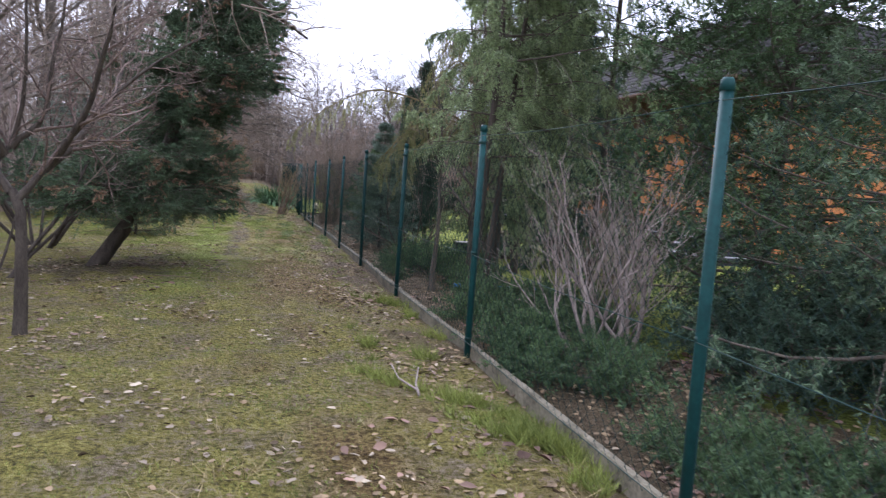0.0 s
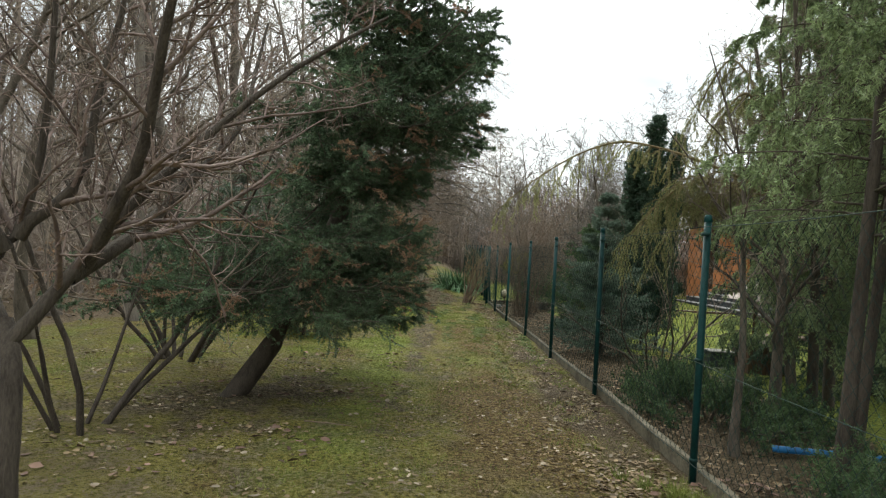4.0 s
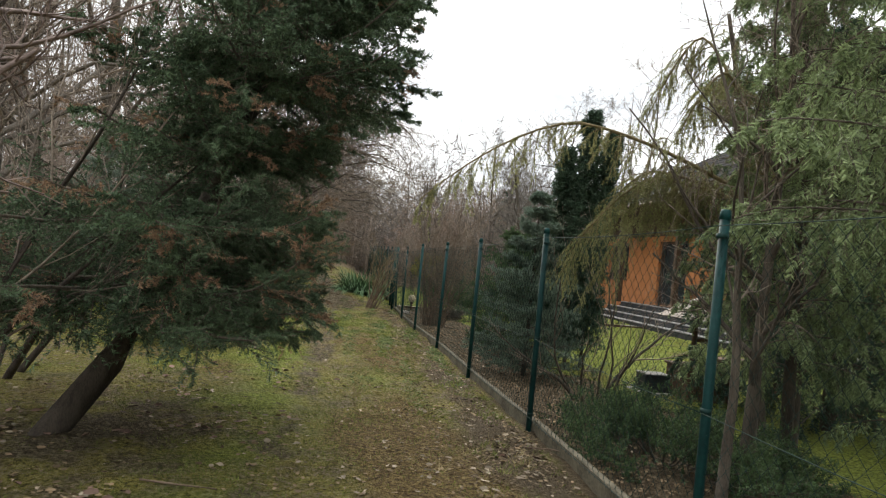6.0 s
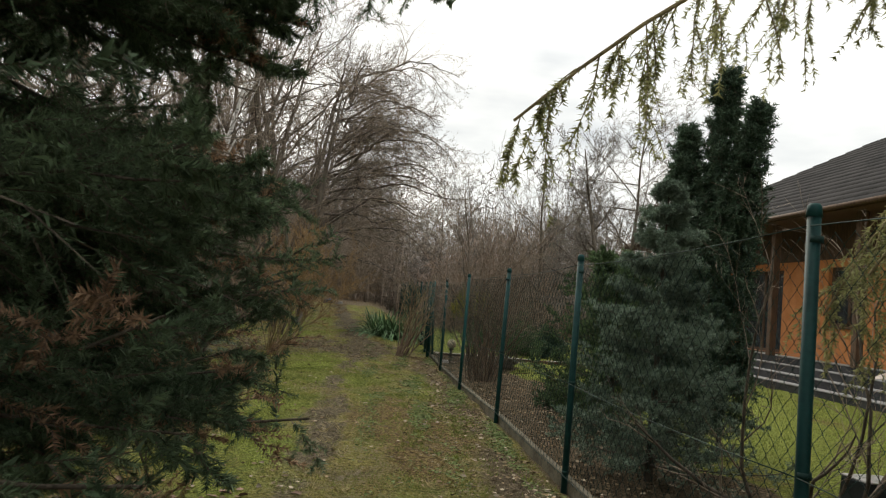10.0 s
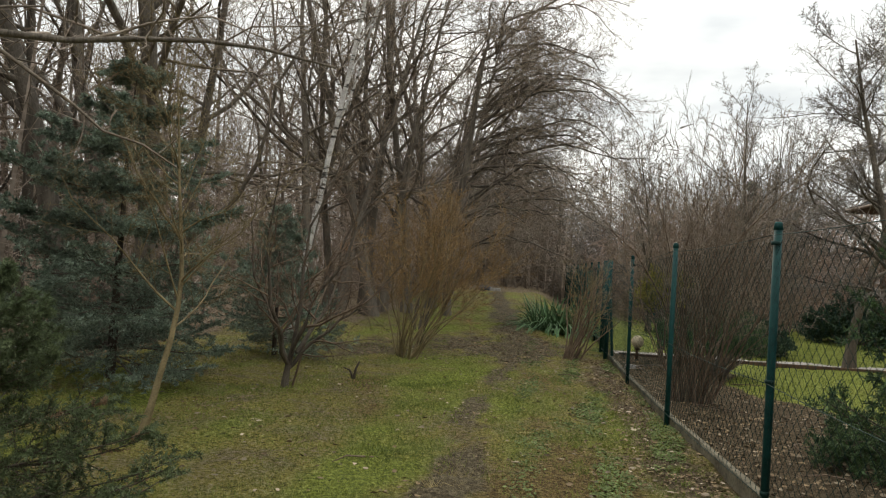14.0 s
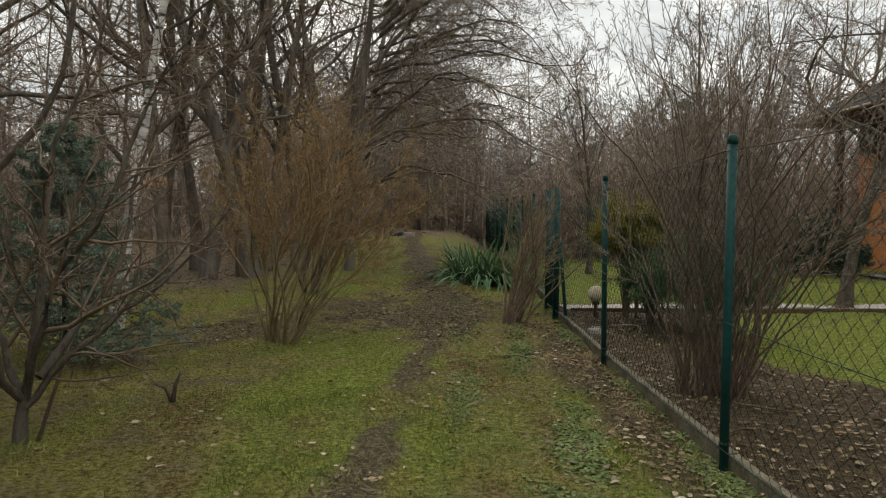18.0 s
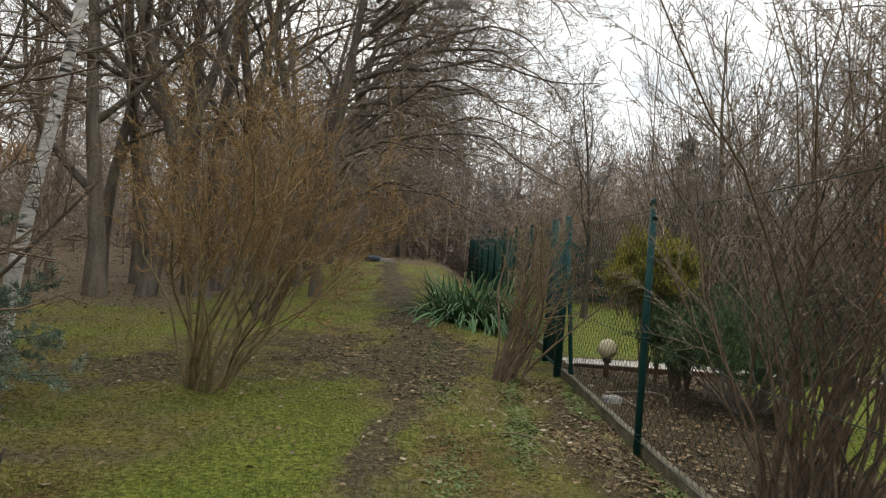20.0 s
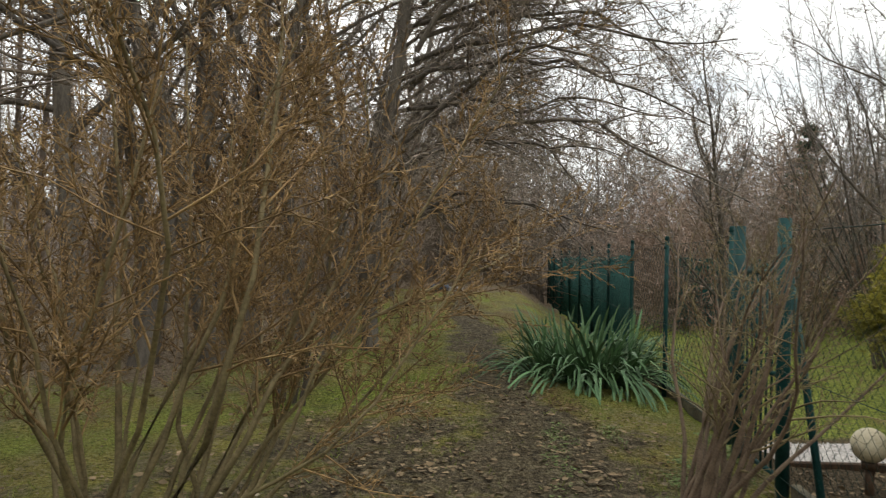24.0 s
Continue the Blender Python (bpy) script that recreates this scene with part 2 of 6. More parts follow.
def ground_material():
    m = bpy.data.materials.new("mossy_lawn_mud_and_litter")
    m.use_nodes = True
    n, l = m.node_tree.nodes, m.node_tree.links
    bsdf = n["Principled BSDF"]
    geo = n.new("ShaderNodeNewGeometry")

    def tex(scale, detail=5, rough=0.6):
        t = n.new("ShaderNodeTexNoise")
        t.inputs["Scale"].default_value, t.inputs["Detail"].default_value, t.inputs["Roughness"].default_value = scale, detail, rough
        l.new(geo.outputs["Position"], t.inputs["Vector"])
        return t.outputs["Fac"]

    def ramp(f, *stops):
        r = n.new("ShaderNodeValToRGB")
        while len(r.color_ramp.elements) < len(stops):
            r.color_ramp.elements.new(0.5)
        for e, (p, c) in zip(r.color_ramp.elements, stops):
            e.position, e.color = p, (*c, 1)
        l.new(f, r.inputs["Fac"])
        return r.outputs["Color"]

    def mix(f, a, b):
        x = n.new("ShaderNodeMix")
        x.data_type = "RGBA"
        l.new(f, x.inputs["Factor"])
        l.new(a, x.inputs[6])
        l.new(b, x.inputs[7])
        return x.outputs[2]

    def mask(f, g, lo, hi, sway=0.9):
        """f pushed up and down by the noise g, cut between lo and hi."""
        a = n.new("ShaderNodeMath")
        a.operation = "MULTIPLY_ADD"
        l.new(g, a.inputs[0])
        a.inputs[1].default_value = sway
        l.new(f, a.inputs[2])
        r = n.new("ShaderNodeMapRange")
        r.interpolation_type = "SMOOTHSTEP"
        l.new(a.outputs[0], r.inputs["Value"])
        r.inputs["From Min"].default_value, r.inputs["From Max"].default_value = lo, hi
        return r.outputs[0]

    coarse, mid, fine, grit = tex(0.7, 4), tex(4, 6), tex(28, 6, 0.75), tex(110, 4, 0.8)
    moss = mix(mid, ramp(fine, (0.37, (0.058, 0.042, 0.018)), (0.5, (0.225, 0.175, 0.052)), (0.63, (0.4, 0.335, 0.12))),
               ramp(fine, (0.37, (0.048, 0.05, 0.012)), (0.5, (0.2, 0.195, 0.036)), (0.63, (0.36, 0.345, 0.078))))
    lawn = ramp(fine, (0.36, (0.052, 0.064, 0.014)), (0.52, (0.2, 0.235, 0.038)), (0.64, (0.36, 0.395, 0.085)))
    mud = mix(mid, ramp(fine, (0.4, (0.037, 0.027, 0.015)), (0.52, (0.096, 0.074, 0.043)), (0.61, (0.222, 0.178, 0.103))), ramp(fine, (0.38, (0.074, 0.058, 0.034)), (0.5, (0.163, 0.13, 0.075)), (0.62, (0.266, 0.222, 0.139))))
    wet = ramp(fine, (0.4, (0.02, 0.015, 0.009)), (0.52, (0.055, 0.042, 0.026)), (0.62, (0.14, 0.112, 0.07)))
    litter = mix(mid, ramp(grit, (0.38, (0.03, 0.021, 0.012)), (0.5, (0.09, 0.066, 0.038)), (0.62, (0.24, 0.185, 0.115))), ramp(fine, (0.38, (0.034, 0.025, 0.014)), (0.5, (0.1, 0.073, 0.041)), (0.62, (0.22, 0.168, 0.098))))
    zone, zone2 = n.new("ShaderNodeAttribute"), n.new("ShaderNodeAttribute")
    zone.attribute_name, zone2.attribute_name = "zone", "zone_far"
    part_a, part_b = n.new("ShaderNodeSeparateColor"), n.new("ShaderNodeSeparateColor")
    l.new(zone.outputs["Color"], part_a.inputs[0])
    l.new(zone2.outputs["Color"], part_b.inputs[0])
    patch = tex(2.3, 7, 0.7)
    mud = mix(mask(part_b.outputs[2], tex(9, 5, 0.65), 1.38, 1.62), mud, wet)
    soil = ramp(fine, (0.4, (0.037, 0.027, 0.016)), (0.5, (0.148, 0.111, 0.07)), (0.61, (0.266, 0.215, 0.148)))
    moss = mix(mask(fine, patch, 0.9, 1.1), moss, soil)
    col = mix(mask(part_a.outputs[0], patch, 0.95, 1.75, 1.5), moss, lawn)
    dry = ramp(fine, (0.39, (0.05, 0.03, 0.012)), (0.5, (0.15, 0.1, 0.036)), (0.61, (0.29, 0.215, 0.085)))
    col = mix(mask(part_b.outputs[1], mid, 0.62, 1.15), col, dry)
    col = mix(mask(mask(part_a.outputs[1], patch, 0.95, 1.95, 1.9), fine, 0.5, 1.15), col, mud)
    col = mix(mask(part_a.outputs[2], fine, 0.75, 1.05), col, litter)
    col = mix(mask(part_b.outputs[0], mid, 0.6, 0.9), col, ramp(fine, (0.38, (0.08, 0.058, 0.036)), (0.62, (0.3, 0.225, 0.15))))
    l.new(col, bsdf.inputs["Base Color"])
    bsdf.inputs["Roughness"].default_value = 0.92
    bsdf.inputs["Specular IOR Level"].default_value = 0.15
    b1, b2 = n.new("ShaderNodeBump"), n.new("ShaderNodeBump")
    b1.inputs["Strength"].default_value, b1.inputs["Distance"].default_value = 1.0, 0.06
    b2.inputs["Strength"].default_value, b2.inputs["Distance"].default_value = 0.7, 0.02
    l.new(fine, b1.inputs["Height"])
    l.new(grit, b2.inputs["Height"])
    l.new(b1.outputs["Normal"], b2.inputs["Normal"])
    l.new(b2.outputs["Normal"], bsdf.inputs["Normal"])
    return m


# ---- mesh helpers ----
R = np.random.default_rng(7)
FENCE_X = 2.44


def gz(x, y):
    """Height of the ground: flat at first, rising gently towards the far end of the path, less so along the fence."""
    x, y = np.asarray(x, float), np.asarray(y, float)
    h = 0.05 * np.clip(y - 25.5, 0, 24)
    h = h * (1 - 0.68 * np.clip((x - 0.8) / 1.5, 0, 1) ** 1.5)
    h = h + 0.018 * np.sin(x * 1.3 + 0.6) * np.sin(y * 0.9) + 0.012 * np.sin(x * 3.1 + y * 2.3) + 0.008 * np.sin(y * 5.3 - x * 4.1)
    return h


def gzf(x, y):
    return float(gz(x, y))


def mesh_from(name, V, faces, mat, smooth=False):
    """A mesh from vertex rows and arrays of triangles or quads; no Python loop over faces."""
    me = bpy.data.meshes.new(name)
    V = np.asarray(V, np.float32)
    faces = [np.asarray(f, np.int32) for f in (faces if isinstance(faces, list) else [faces]) if len(f)]
    loops = np.concatenate([f.ravel() for f in faces])
    sizes = np.concatenate([np.full(len(f), f.shape[1], np.int32) for f in faces])
    me.vertices.add(len(V))
    me.vertices.foreach_set("co", V.ravel())
    me.loops.add(len(loops))
    me.loops.foreach_set("vertex_index", loops)
    me.polygons.add(len(sizes))
    me.polygons.foreach_set("loop_start", np.concatenate([[0], np.cumsum(sizes)[:-1]]).astype(np.int32))
    if smooth:
        me.polygons.foreach_set("use_smooth", np.ones(len(sizes), bool))
    me.update(calc_edges=True)
    if mat:
        me.materials.append(mat)
    return me


def part(name, geometry, mat, parent=None, label="", smooth=False):
    """One mesh object from (V, faces) or a bmesh, under a thing or a part."""
    if isinstance(geometry, bmesh.types.BMesh):
        me = bpy.data.meshes.new(name)
        geometry.to_mesh(me)
        geometry.free()
        me.materials.append(mat)
        if smooth:
            me.polygons.foreach_set("use_smooth", np.ones(len(me.polygons), bool))
    elif isinstance(geometry, bpy.types.Mesh):
        me = geometry
    else:
        me = mesh_from(name, geometry[0], geometry[1], mat, smooth)
    ob = new(name, me)
    if parent:
        ob.parent = parent
    if label:
        ob["label"] = label
    return ob


def thing(name, x, y, z, label, category, group="", kind="", turn=0):
    e = new(name)
    e.matrix_world = pose(x, y, z, 0, 0, turn)
    e.empty_display_size = 0.2
    return tagged(e, label, category, group, kind)


def unit(a):
    return a / np.maximum(np.linalg.norm(a, axis=-1, keepdims=True), 1e-9)


def grow(p, d, L, r, n, wob, up, tip=0.25):
    """Branches as bent lines: (B, n+1, 3) points and (B, n+1) radii."""
    p, d = np.atleast_2d(np.asarray(p, float)), unit(np.atleast_2d(np.asarray(d, float)))
    B = len(p)
    L, r = np.broadcast_to(np.asarray(L, float), (B,)), np.broadcast_to(np.asarray(r, float), (B,))
    ups = np.broadcast_to(np.asarray(up, float), (n,))
    pts = np.empty((B, n + 1, 3))
    pts[:, 0] = p
    for i in range(n):
        d = unit(d + R.normal(0, wob, (B, 3)) + np.array([0, 0, ups[i]]))
        pts[:, i + 1] = pts[:, i] + d * (L / n)[:, None]
    return pts, r[:, None] * (1 - (1 - tip) * np.linspace(0, 1, n + 1) ** 0.85)


def spawn(line, L, per, t0, t1, ang, lf, rf, shrink=0.5, flat=1.0, rmin=0.0015):
    """Side branches of a set of lines: their starts, ways, lengths and radii."""
    pts, rad = line
    B, n1, _ = pts.shape
    t = t0 + (t1 - t0) * (np.arange(per) + R.uniform(0, 1, (B, per))) / per
    f = np.clip(t * (n1 - 1), 0, n1 - 1.001)
    i = f.astype(int)
    a = (f - i)[..., None]
    b = np.arange(B)[:, None]
    P = pts[b, i] * (1 - a) + pts[b, i + 1] * a
    D = unit(pts[b, i + 1] - pts[b, i])
    rr = rad[b, i] * (1 - a[..., 0]) + rad[b, i + 1] * a[..., 0]
    side = unit(np.cross(D, R.normal(0, 1, D.shape) * np.array([1 - flat * 0.0, 1, 1])))
    if flat < 1:
        side = unit(side * np.array([1, 1, flat]))
    th = np.radians(ang) * (1 + R.normal(0, 0.25, t.shape))[..., None]
    nd = D * np.cos(th) + side * np.sin(th)
    L = np.broadcast_to(np.asarray(L, float), (B,))
    nL = L[:, None] * lf * (1 - shrink * t) * R.uniform(0.6, 1.3, t.shape)
    nr = np.maximum(rr * rf * R.uniform(0.7, 1.1, t.shape), rmin)
    return P.reshape(-1, 3), nd.reshape(-1, 3), nL.ravel(), nr.ravel()


def tubes(lines, k):
    """Round tubes along lines, joined: (V, quads)."""
    Vs, Fs, at = [], [], 0
    for pts, rad in lines:
        B, n1, _ = pts.shape
        T = unit(np.gradient(pts, axis=1))
        ref = np.where(np.abs(T[..., 2:3]) > 0.9, np.array([1.0, 0, 0]), np.array([0, 0, 1.0]))
        U = unit(np.cross(T, ref))
        W = np.cross(T, U)
        an = np.arange(k) * 2 * np.pi / k
        ring = U[:, :, None] * np.cos(an)[:, None] + W[:, :, None] * np.sin(an)[:, None]
        V = pts[:, :, None] + ring * rad[:, :, None, None]
        idx = at + np.arange(B * n1 * k).reshape(B, n1, k)
        nxt = np.roll(idx, -1, axis=2)
        Fs.append(np.stack([idx[:, :-1], nxt[:, :-1], nxt[:, 1:], idx[:, 1:]], -1).reshape(-1, 4))
        Vs.append(V.reshape(-1, 3))
        at += B * n1 * k
    return np.concatenate(Vs), np.concatenate(Fs)


def ribbons(line):
    """Flat slim strips along lines, for the finest twigs: (V, quads)."""
    pts, rad = line
    B, n1, _ = pts.shape
    T = unit(np.gradient(pts, axis=1))
    U = unit(np.cross(T, R.normal(0, 1, (B, 1, 3)))) * rad[..., None]
    V = np.stack([pts - U, pts + U], 2)
    idx = np.arange(B * n1 * 2).reshape(B, n1, 2)
    F = np.stack([idx[:, :-1, 0], idx[:, :-1, 1], idx[:, 1:, 1], idx[:, 1:, 0]], -1).reshape(-1, 4)
    return V.reshape(-1, 3), F


def spikes(line):
    """One slim triangle for each line: the last twigs."""
    pts, rad = line
    way = pts[:, -1] - pts[:, 0]
    return blades(pts[:, 0], way, np.linalg.norm(way, axis=1), rad[:, 0] * 2.6)


def blades(P, D, length, width):
    """Slim triangles that stand at P and point along D: (V, triangles)."""
    N = len(P)
    D = unit(D)
    side = unit(np.cross(D, R.normal(0, 1, (N, 3))))
    length, width = np.broadcast_to(length, (N,))[:, None], np.broadcast_to(width, (N,))[:, None]
    V = np.stack([P - side * width / 2, P + side * width / 2, P + D * length], 1).reshape(-1, 3)
    return V, np.arange(3 * N).reshape(-1, 3)


def needles_on(line, per, length, width, ahead=0.7, t0=0.0):
    """Needles all round a set of twigs."""
    pts, _ = line
    B, n1, _ = pts.shape
    f = np.clip(R.uniform(t0, 1, (B, per)) * (n1 - 1), 0, n1 - 1.001)
    i = f.astype(int)
    a = (f - i)[..., None]
    b = np.arange(B)[:, None]
    P = (pts[b, i] * (1 - a) + pts[b, i + 1] * a).reshape(-1, 3)
    T = unit(pts[b, i + 1] - pts[b, i]).reshape(-1, 3)
    side = unit(np.cross(T, R.normal(0, 1, T.shape)))
    return blades(P, T * ahead + side, length * R.uniform(0.7, 1.2, len(P)), width)


def joined(*pieces):
    Vs, Fs, at = [], [], 0
    for V, F in pieces:
        Vs.append(V)
        Fs.append(F + at)
        at += len(V)
    quads, tris = [f for f in Fs if f.shape[1] == 4], [f for f in Fs if f.shape[1] == 3]
    return np.concatenate(Vs), [np.concatenate(f) for f in (quads, tris) if f]


def rod(points, r, k=8, r1=None):
    """A capped tube along a few points."""
    pts = np.array([points], float)
    n = len(points)
    rad = np.linspace(r, r if r1 is None else r1, n)[None]
    V, F = tubes([(pts, rad)], k)
    top = np.arange(k) + (n - 1) * k
    base = np.arange(k)[::-1]
    caps = [base, top]
    tri = np.concatenate([np.stack([np.full(k - 2, c[0]), c[1:-1], c[2:]], 1) for c in caps])
    return V, [F, tri]


def box(x0, x1, y0, y1, z0, z1, bev=0.0):
    bm = bmesh.new()
    bmesh.ops.create_cube(bm, size=1)
    bmesh.ops.scale(bm, vec=(x1 - x0, y1 - y0, z1 - z0), verts=bm.verts)
    bmesh.ops.translate(bm, vec=((x0 + x1) / 2, (y0 + y1) / 2, (z0 + z1) / 2), verts=bm.verts)
    if bev:
        bmesh.ops.bevel(bm, geom=bm.edges[:], offset=bev, segments=1, affect="EDGES")
    return bm


def bumpy(u, v, seed):
    """Smooth noise in two coordinates, about -1 to 1."""
    g = np.random.default_rng(seed)
    s = 0
    for k in range(6):
        a, b, c = g.normal(0, 1.0 + 0.5 * k, 3)
        s = s + np.sin(a * u + b * v + 6 * c) / (1 + 0.3 * k)
    return s / 2.2


# ---- ground ----
PLAN_MUD = (0.3, 26.5)


def zones(x, y):
    """How far each kind of ground holds at a place: lawn, mud, litter, wood floor."""
    lawn = np.clip(0.34 + 0.42 * bumpy(x * 1.3, y * 1.0, 3), 0, 1)
    lawn = lawn * np.where(x < FENCE_X, np.clip((y - 7) / 7, 0.3, 1), 1)
    lawn = lawn + (0.56 + 0.4 * bumpy(x * 2.2, y * 1.6, 33)) * np.exp(-((x + 0.12) / 0.45) ** 2) * np.clip((y - 6) / 4, 0, 1) * np.clip((26 - y) / 2, 0, 1)
    lawn = lawn + 0.6 * np.exp(-(((x + 0.95) / 0.75) ** 2 + ((y - 29.2) / 1.5) ** 2))
    garden = np.clip((x - 4.3 - 0.5 * bumpy(y * 0.6, y * 0.2, 5)) / 0.25, 0, 1) * (x > 3.2)
    lawn = np.maximum(lawn, garden * 1.3)
    beyond_gate = np.clip((y - 27.8) / 0.6, 0, 1) * (x > FENCE_X)
    lawn = np.maximum(lawn, beyond_gate * 1.2)
    track = 0.06 * bumpy(y * 1.7, y * 0.4, 35) + np.interp(y, (0, 6, 12, 17.5, 22, 24, 25.2, 26.2, 27.5, 30, 42), (0.15, 0.2, 0.4, 0.48, 0.44, 0.62, 0.75, 1.1, 1.0, 0.4, -0.5)) + 0.05 * np.sin(y * 2.1)
    mud = (0.12 + 0.62 * np.clip((y - 9) / 6, 0, 1)) * np.clip(0.85 + 0.6 * bumpy(x * 2.6, y * 1.5, 36), 0.2, 1.3) * np.exp(-((x - track) / 0.2) ** 2)
    mud = mud + 0.7 * np.exp(-(((x - PLAN_MUD[0]) / 1.85) ** 2 + ((y - PLAN_MUD[1]) / 1.5) ** 2) ** 1.2)
    mud = mud + 0.6 * np.exp(-((x - track) / 0.2) ** 2) * np.clip((y - 21.5) / 2, 0, 1) * np.clip(27 - y, 0, 1)
    mud = mud + 0.55 * np.exp(-((x - track) / 0.5) ** 2) * np.clip((y - 26.5) / 1.5, 0, 1)
    mud = mud + 0.45 * np.exp(-(((x + 1.3) / 1.5) ** 2 + ((y - 10.4) / 1.5) ** 2))
    mud = mud + 0.55 * np.exp(-(((x + 1.7) / 1.3) ** 2 + ((y - 24.9) / 0.9) ** 2))
    mud = mud + 0.3 * bumpy(x * 1.6, y * 1.3, 31) * np.clip(mud * 2.5, 0, 1)
    mud = np.where((x > FENCE_X + 0.1), 0, mud)
    litter = (0.28 * np.exp(-((x - 2.25) / 0.4) ** 2) + 0.14 * np.exp(-((x - 1.6) / 0.5) ** 2)) * (y < 25) + 0.2 * bumpy(x * 1.1, y * 0.9, 9)
    litter = litter + 0.5 * np.exp(-(((x + 1.5) / 1.7) ** 2 + ((y - 7.0) / 3.4) ** 2))
    litter = litter + 0.4 * np.exp(-((x - 2.1) / 0.32) ** 2) * np.clip((y - 8) / 3, 0, 1) * (y < 26)
    bed = np.clip((x - FENCE_X) / 0.1, 0, 1) * (1 - garden) * (1 - beyond_gate)
    litter = np.maximum(litter, bed * 0.9)
    wood = np.clip((-x - 5.2 - 0.8 * bumpy(y * 0.4, y * 0.1, 11)) / 0.8, 0, 1)
    wood = np.maximum(wood, np.clip((-x - 2.6 - 0.5 * bumpy(y * 0.5, y * 0.2, 12)) / 0.8, 0, 1) * np.clip((y - 28) / 2, 0, 1))
    wood = np.maximum(wood, np.clip((y - 40 + 2.0 * bumpy(x * 0.9, y * 0.7, 13)) / 8, 0, 1) * 0.9)
    return lawn, mud, litter, wood


def build_ground():
    xs = np.concatenate([-np.geomspace(400, 9, 16), np.arange(-8.4, 14.2, 0.13), np.geomspace(15, 400, 16)])
    ys = np.concatenate([-np.geomspace(300, 5, 12), np.arange(-4, 50, 0.13), np.geomspace(51, 600, 18)])
    X, Y = np.meshgrid(xs, ys, indexing="ij")
    near = (X > -8.5) & (X < 14.3) & (Y > -4.1) & (Y < 50.1)
    lawn, mud, litter, wood = zones(X, Y)
    Z = gz(X, Y) + np.where(near, R.normal(0, 0.005, X.shape) * (1 + 2.2 * np.clip(mud, 0, 1)) + 0.01 * bumpy(X * 2.4, Y * 2.2, 41), 0)
    V = np.stack([X, Y, Z], -1).reshape(-1, 3)
    idx = np.arange(X.size).reshape(X.shape)
    F = np.stack([idx[:-1, :-1], idx[1:, :-1], idx[1:, 1:], idx[:-1, 1:]], -1).reshape(-1, 4)
    me = mesh_from("ground", V, F, ground_material(), True)
    dry = 0.7 * np.exp(-((X - 1.3) / 0.6) ** 2) * np.clip((24 - Y) / 6, 0.3, 1) * np.clip((Y - 2.5) / 5, 0.3, 1) + 0.42 * bumpy(X * 1.5, Y * 1.1, 15)
    for name, chans in (("zone", (lawn, mud, litter)), ("zone_far", (wood, dry, np.clip((Y - 24.2) / 1.0, 0, 1)))):
        a = me.color_attributes.new(name, "FLOAT_COLOR", "POINT")
        rgba = np.stack([*chans, np.ones_like(lawn)], -1).clip(0, 1.5).astype(np.float32)
        a.data.foreach_set("color", rgba.ravel())
    tagged(new("ground", me), "mossy lawn with worn muddy track and fallen leaves", "ground", kind="structure")


build_ground()

# ---- fence ----
POSTS_A = [-0.58 + 3.0 * k for k in range(7)] + [20.2, 23.25]
GATE_Y = 26.4
POSTS_B = [27.75, 30.0, 32.05, 34.1, 36.05, 38.1, 40.2, 42.4, 44.7, 47.0]
H_POST, H_MESH = 1.84, 1.74


def fence_x(y):
    """The fence line: straight, then a little nearer to the path as far as the gate."""
    return FENCE_X - 0.09 * np.clip((np.asarray(y, float) - 17.4) / 2.65, 0, 1) * (np.asarray(y) < 27.5)


def chainlink(y0, y1, z0, z1, za, zb, pitch=0.052, r=0.0016, k=3):
    """Zigzag wires from the height z0 to z1 above the ground; za, zb: the ground at both ends."""
    n = max(2, int(round((y1 - y0) / pitch)))
    rows = int(round((z1 - z0) / pitch))
    j = np.arange(rows + 1)
    ys = y0 + (np.arange(n)[:, None] + 0.5 + 0.5 * (((j[None] + np.arange(n)[:, None]) % 2) * 2 - 1) * 1.02) * (y1 - y0) / n
    zs = z0 + (z1 - z0) * j[None] / rows + za + (zb - za) * (ys - y0) / (y1 - y0)
    xs = np.where((j[None] + np.arange(n)[:, None]) % 2 == 0, 0.002, -0.002) + 0.012 * np.sin(ys * 3.1) * np.sin(zs * 2.2) + ys * 0
    return tubes([(np.stack([xs, ys, zs], -1), np.full(xs.shape, r))], k)


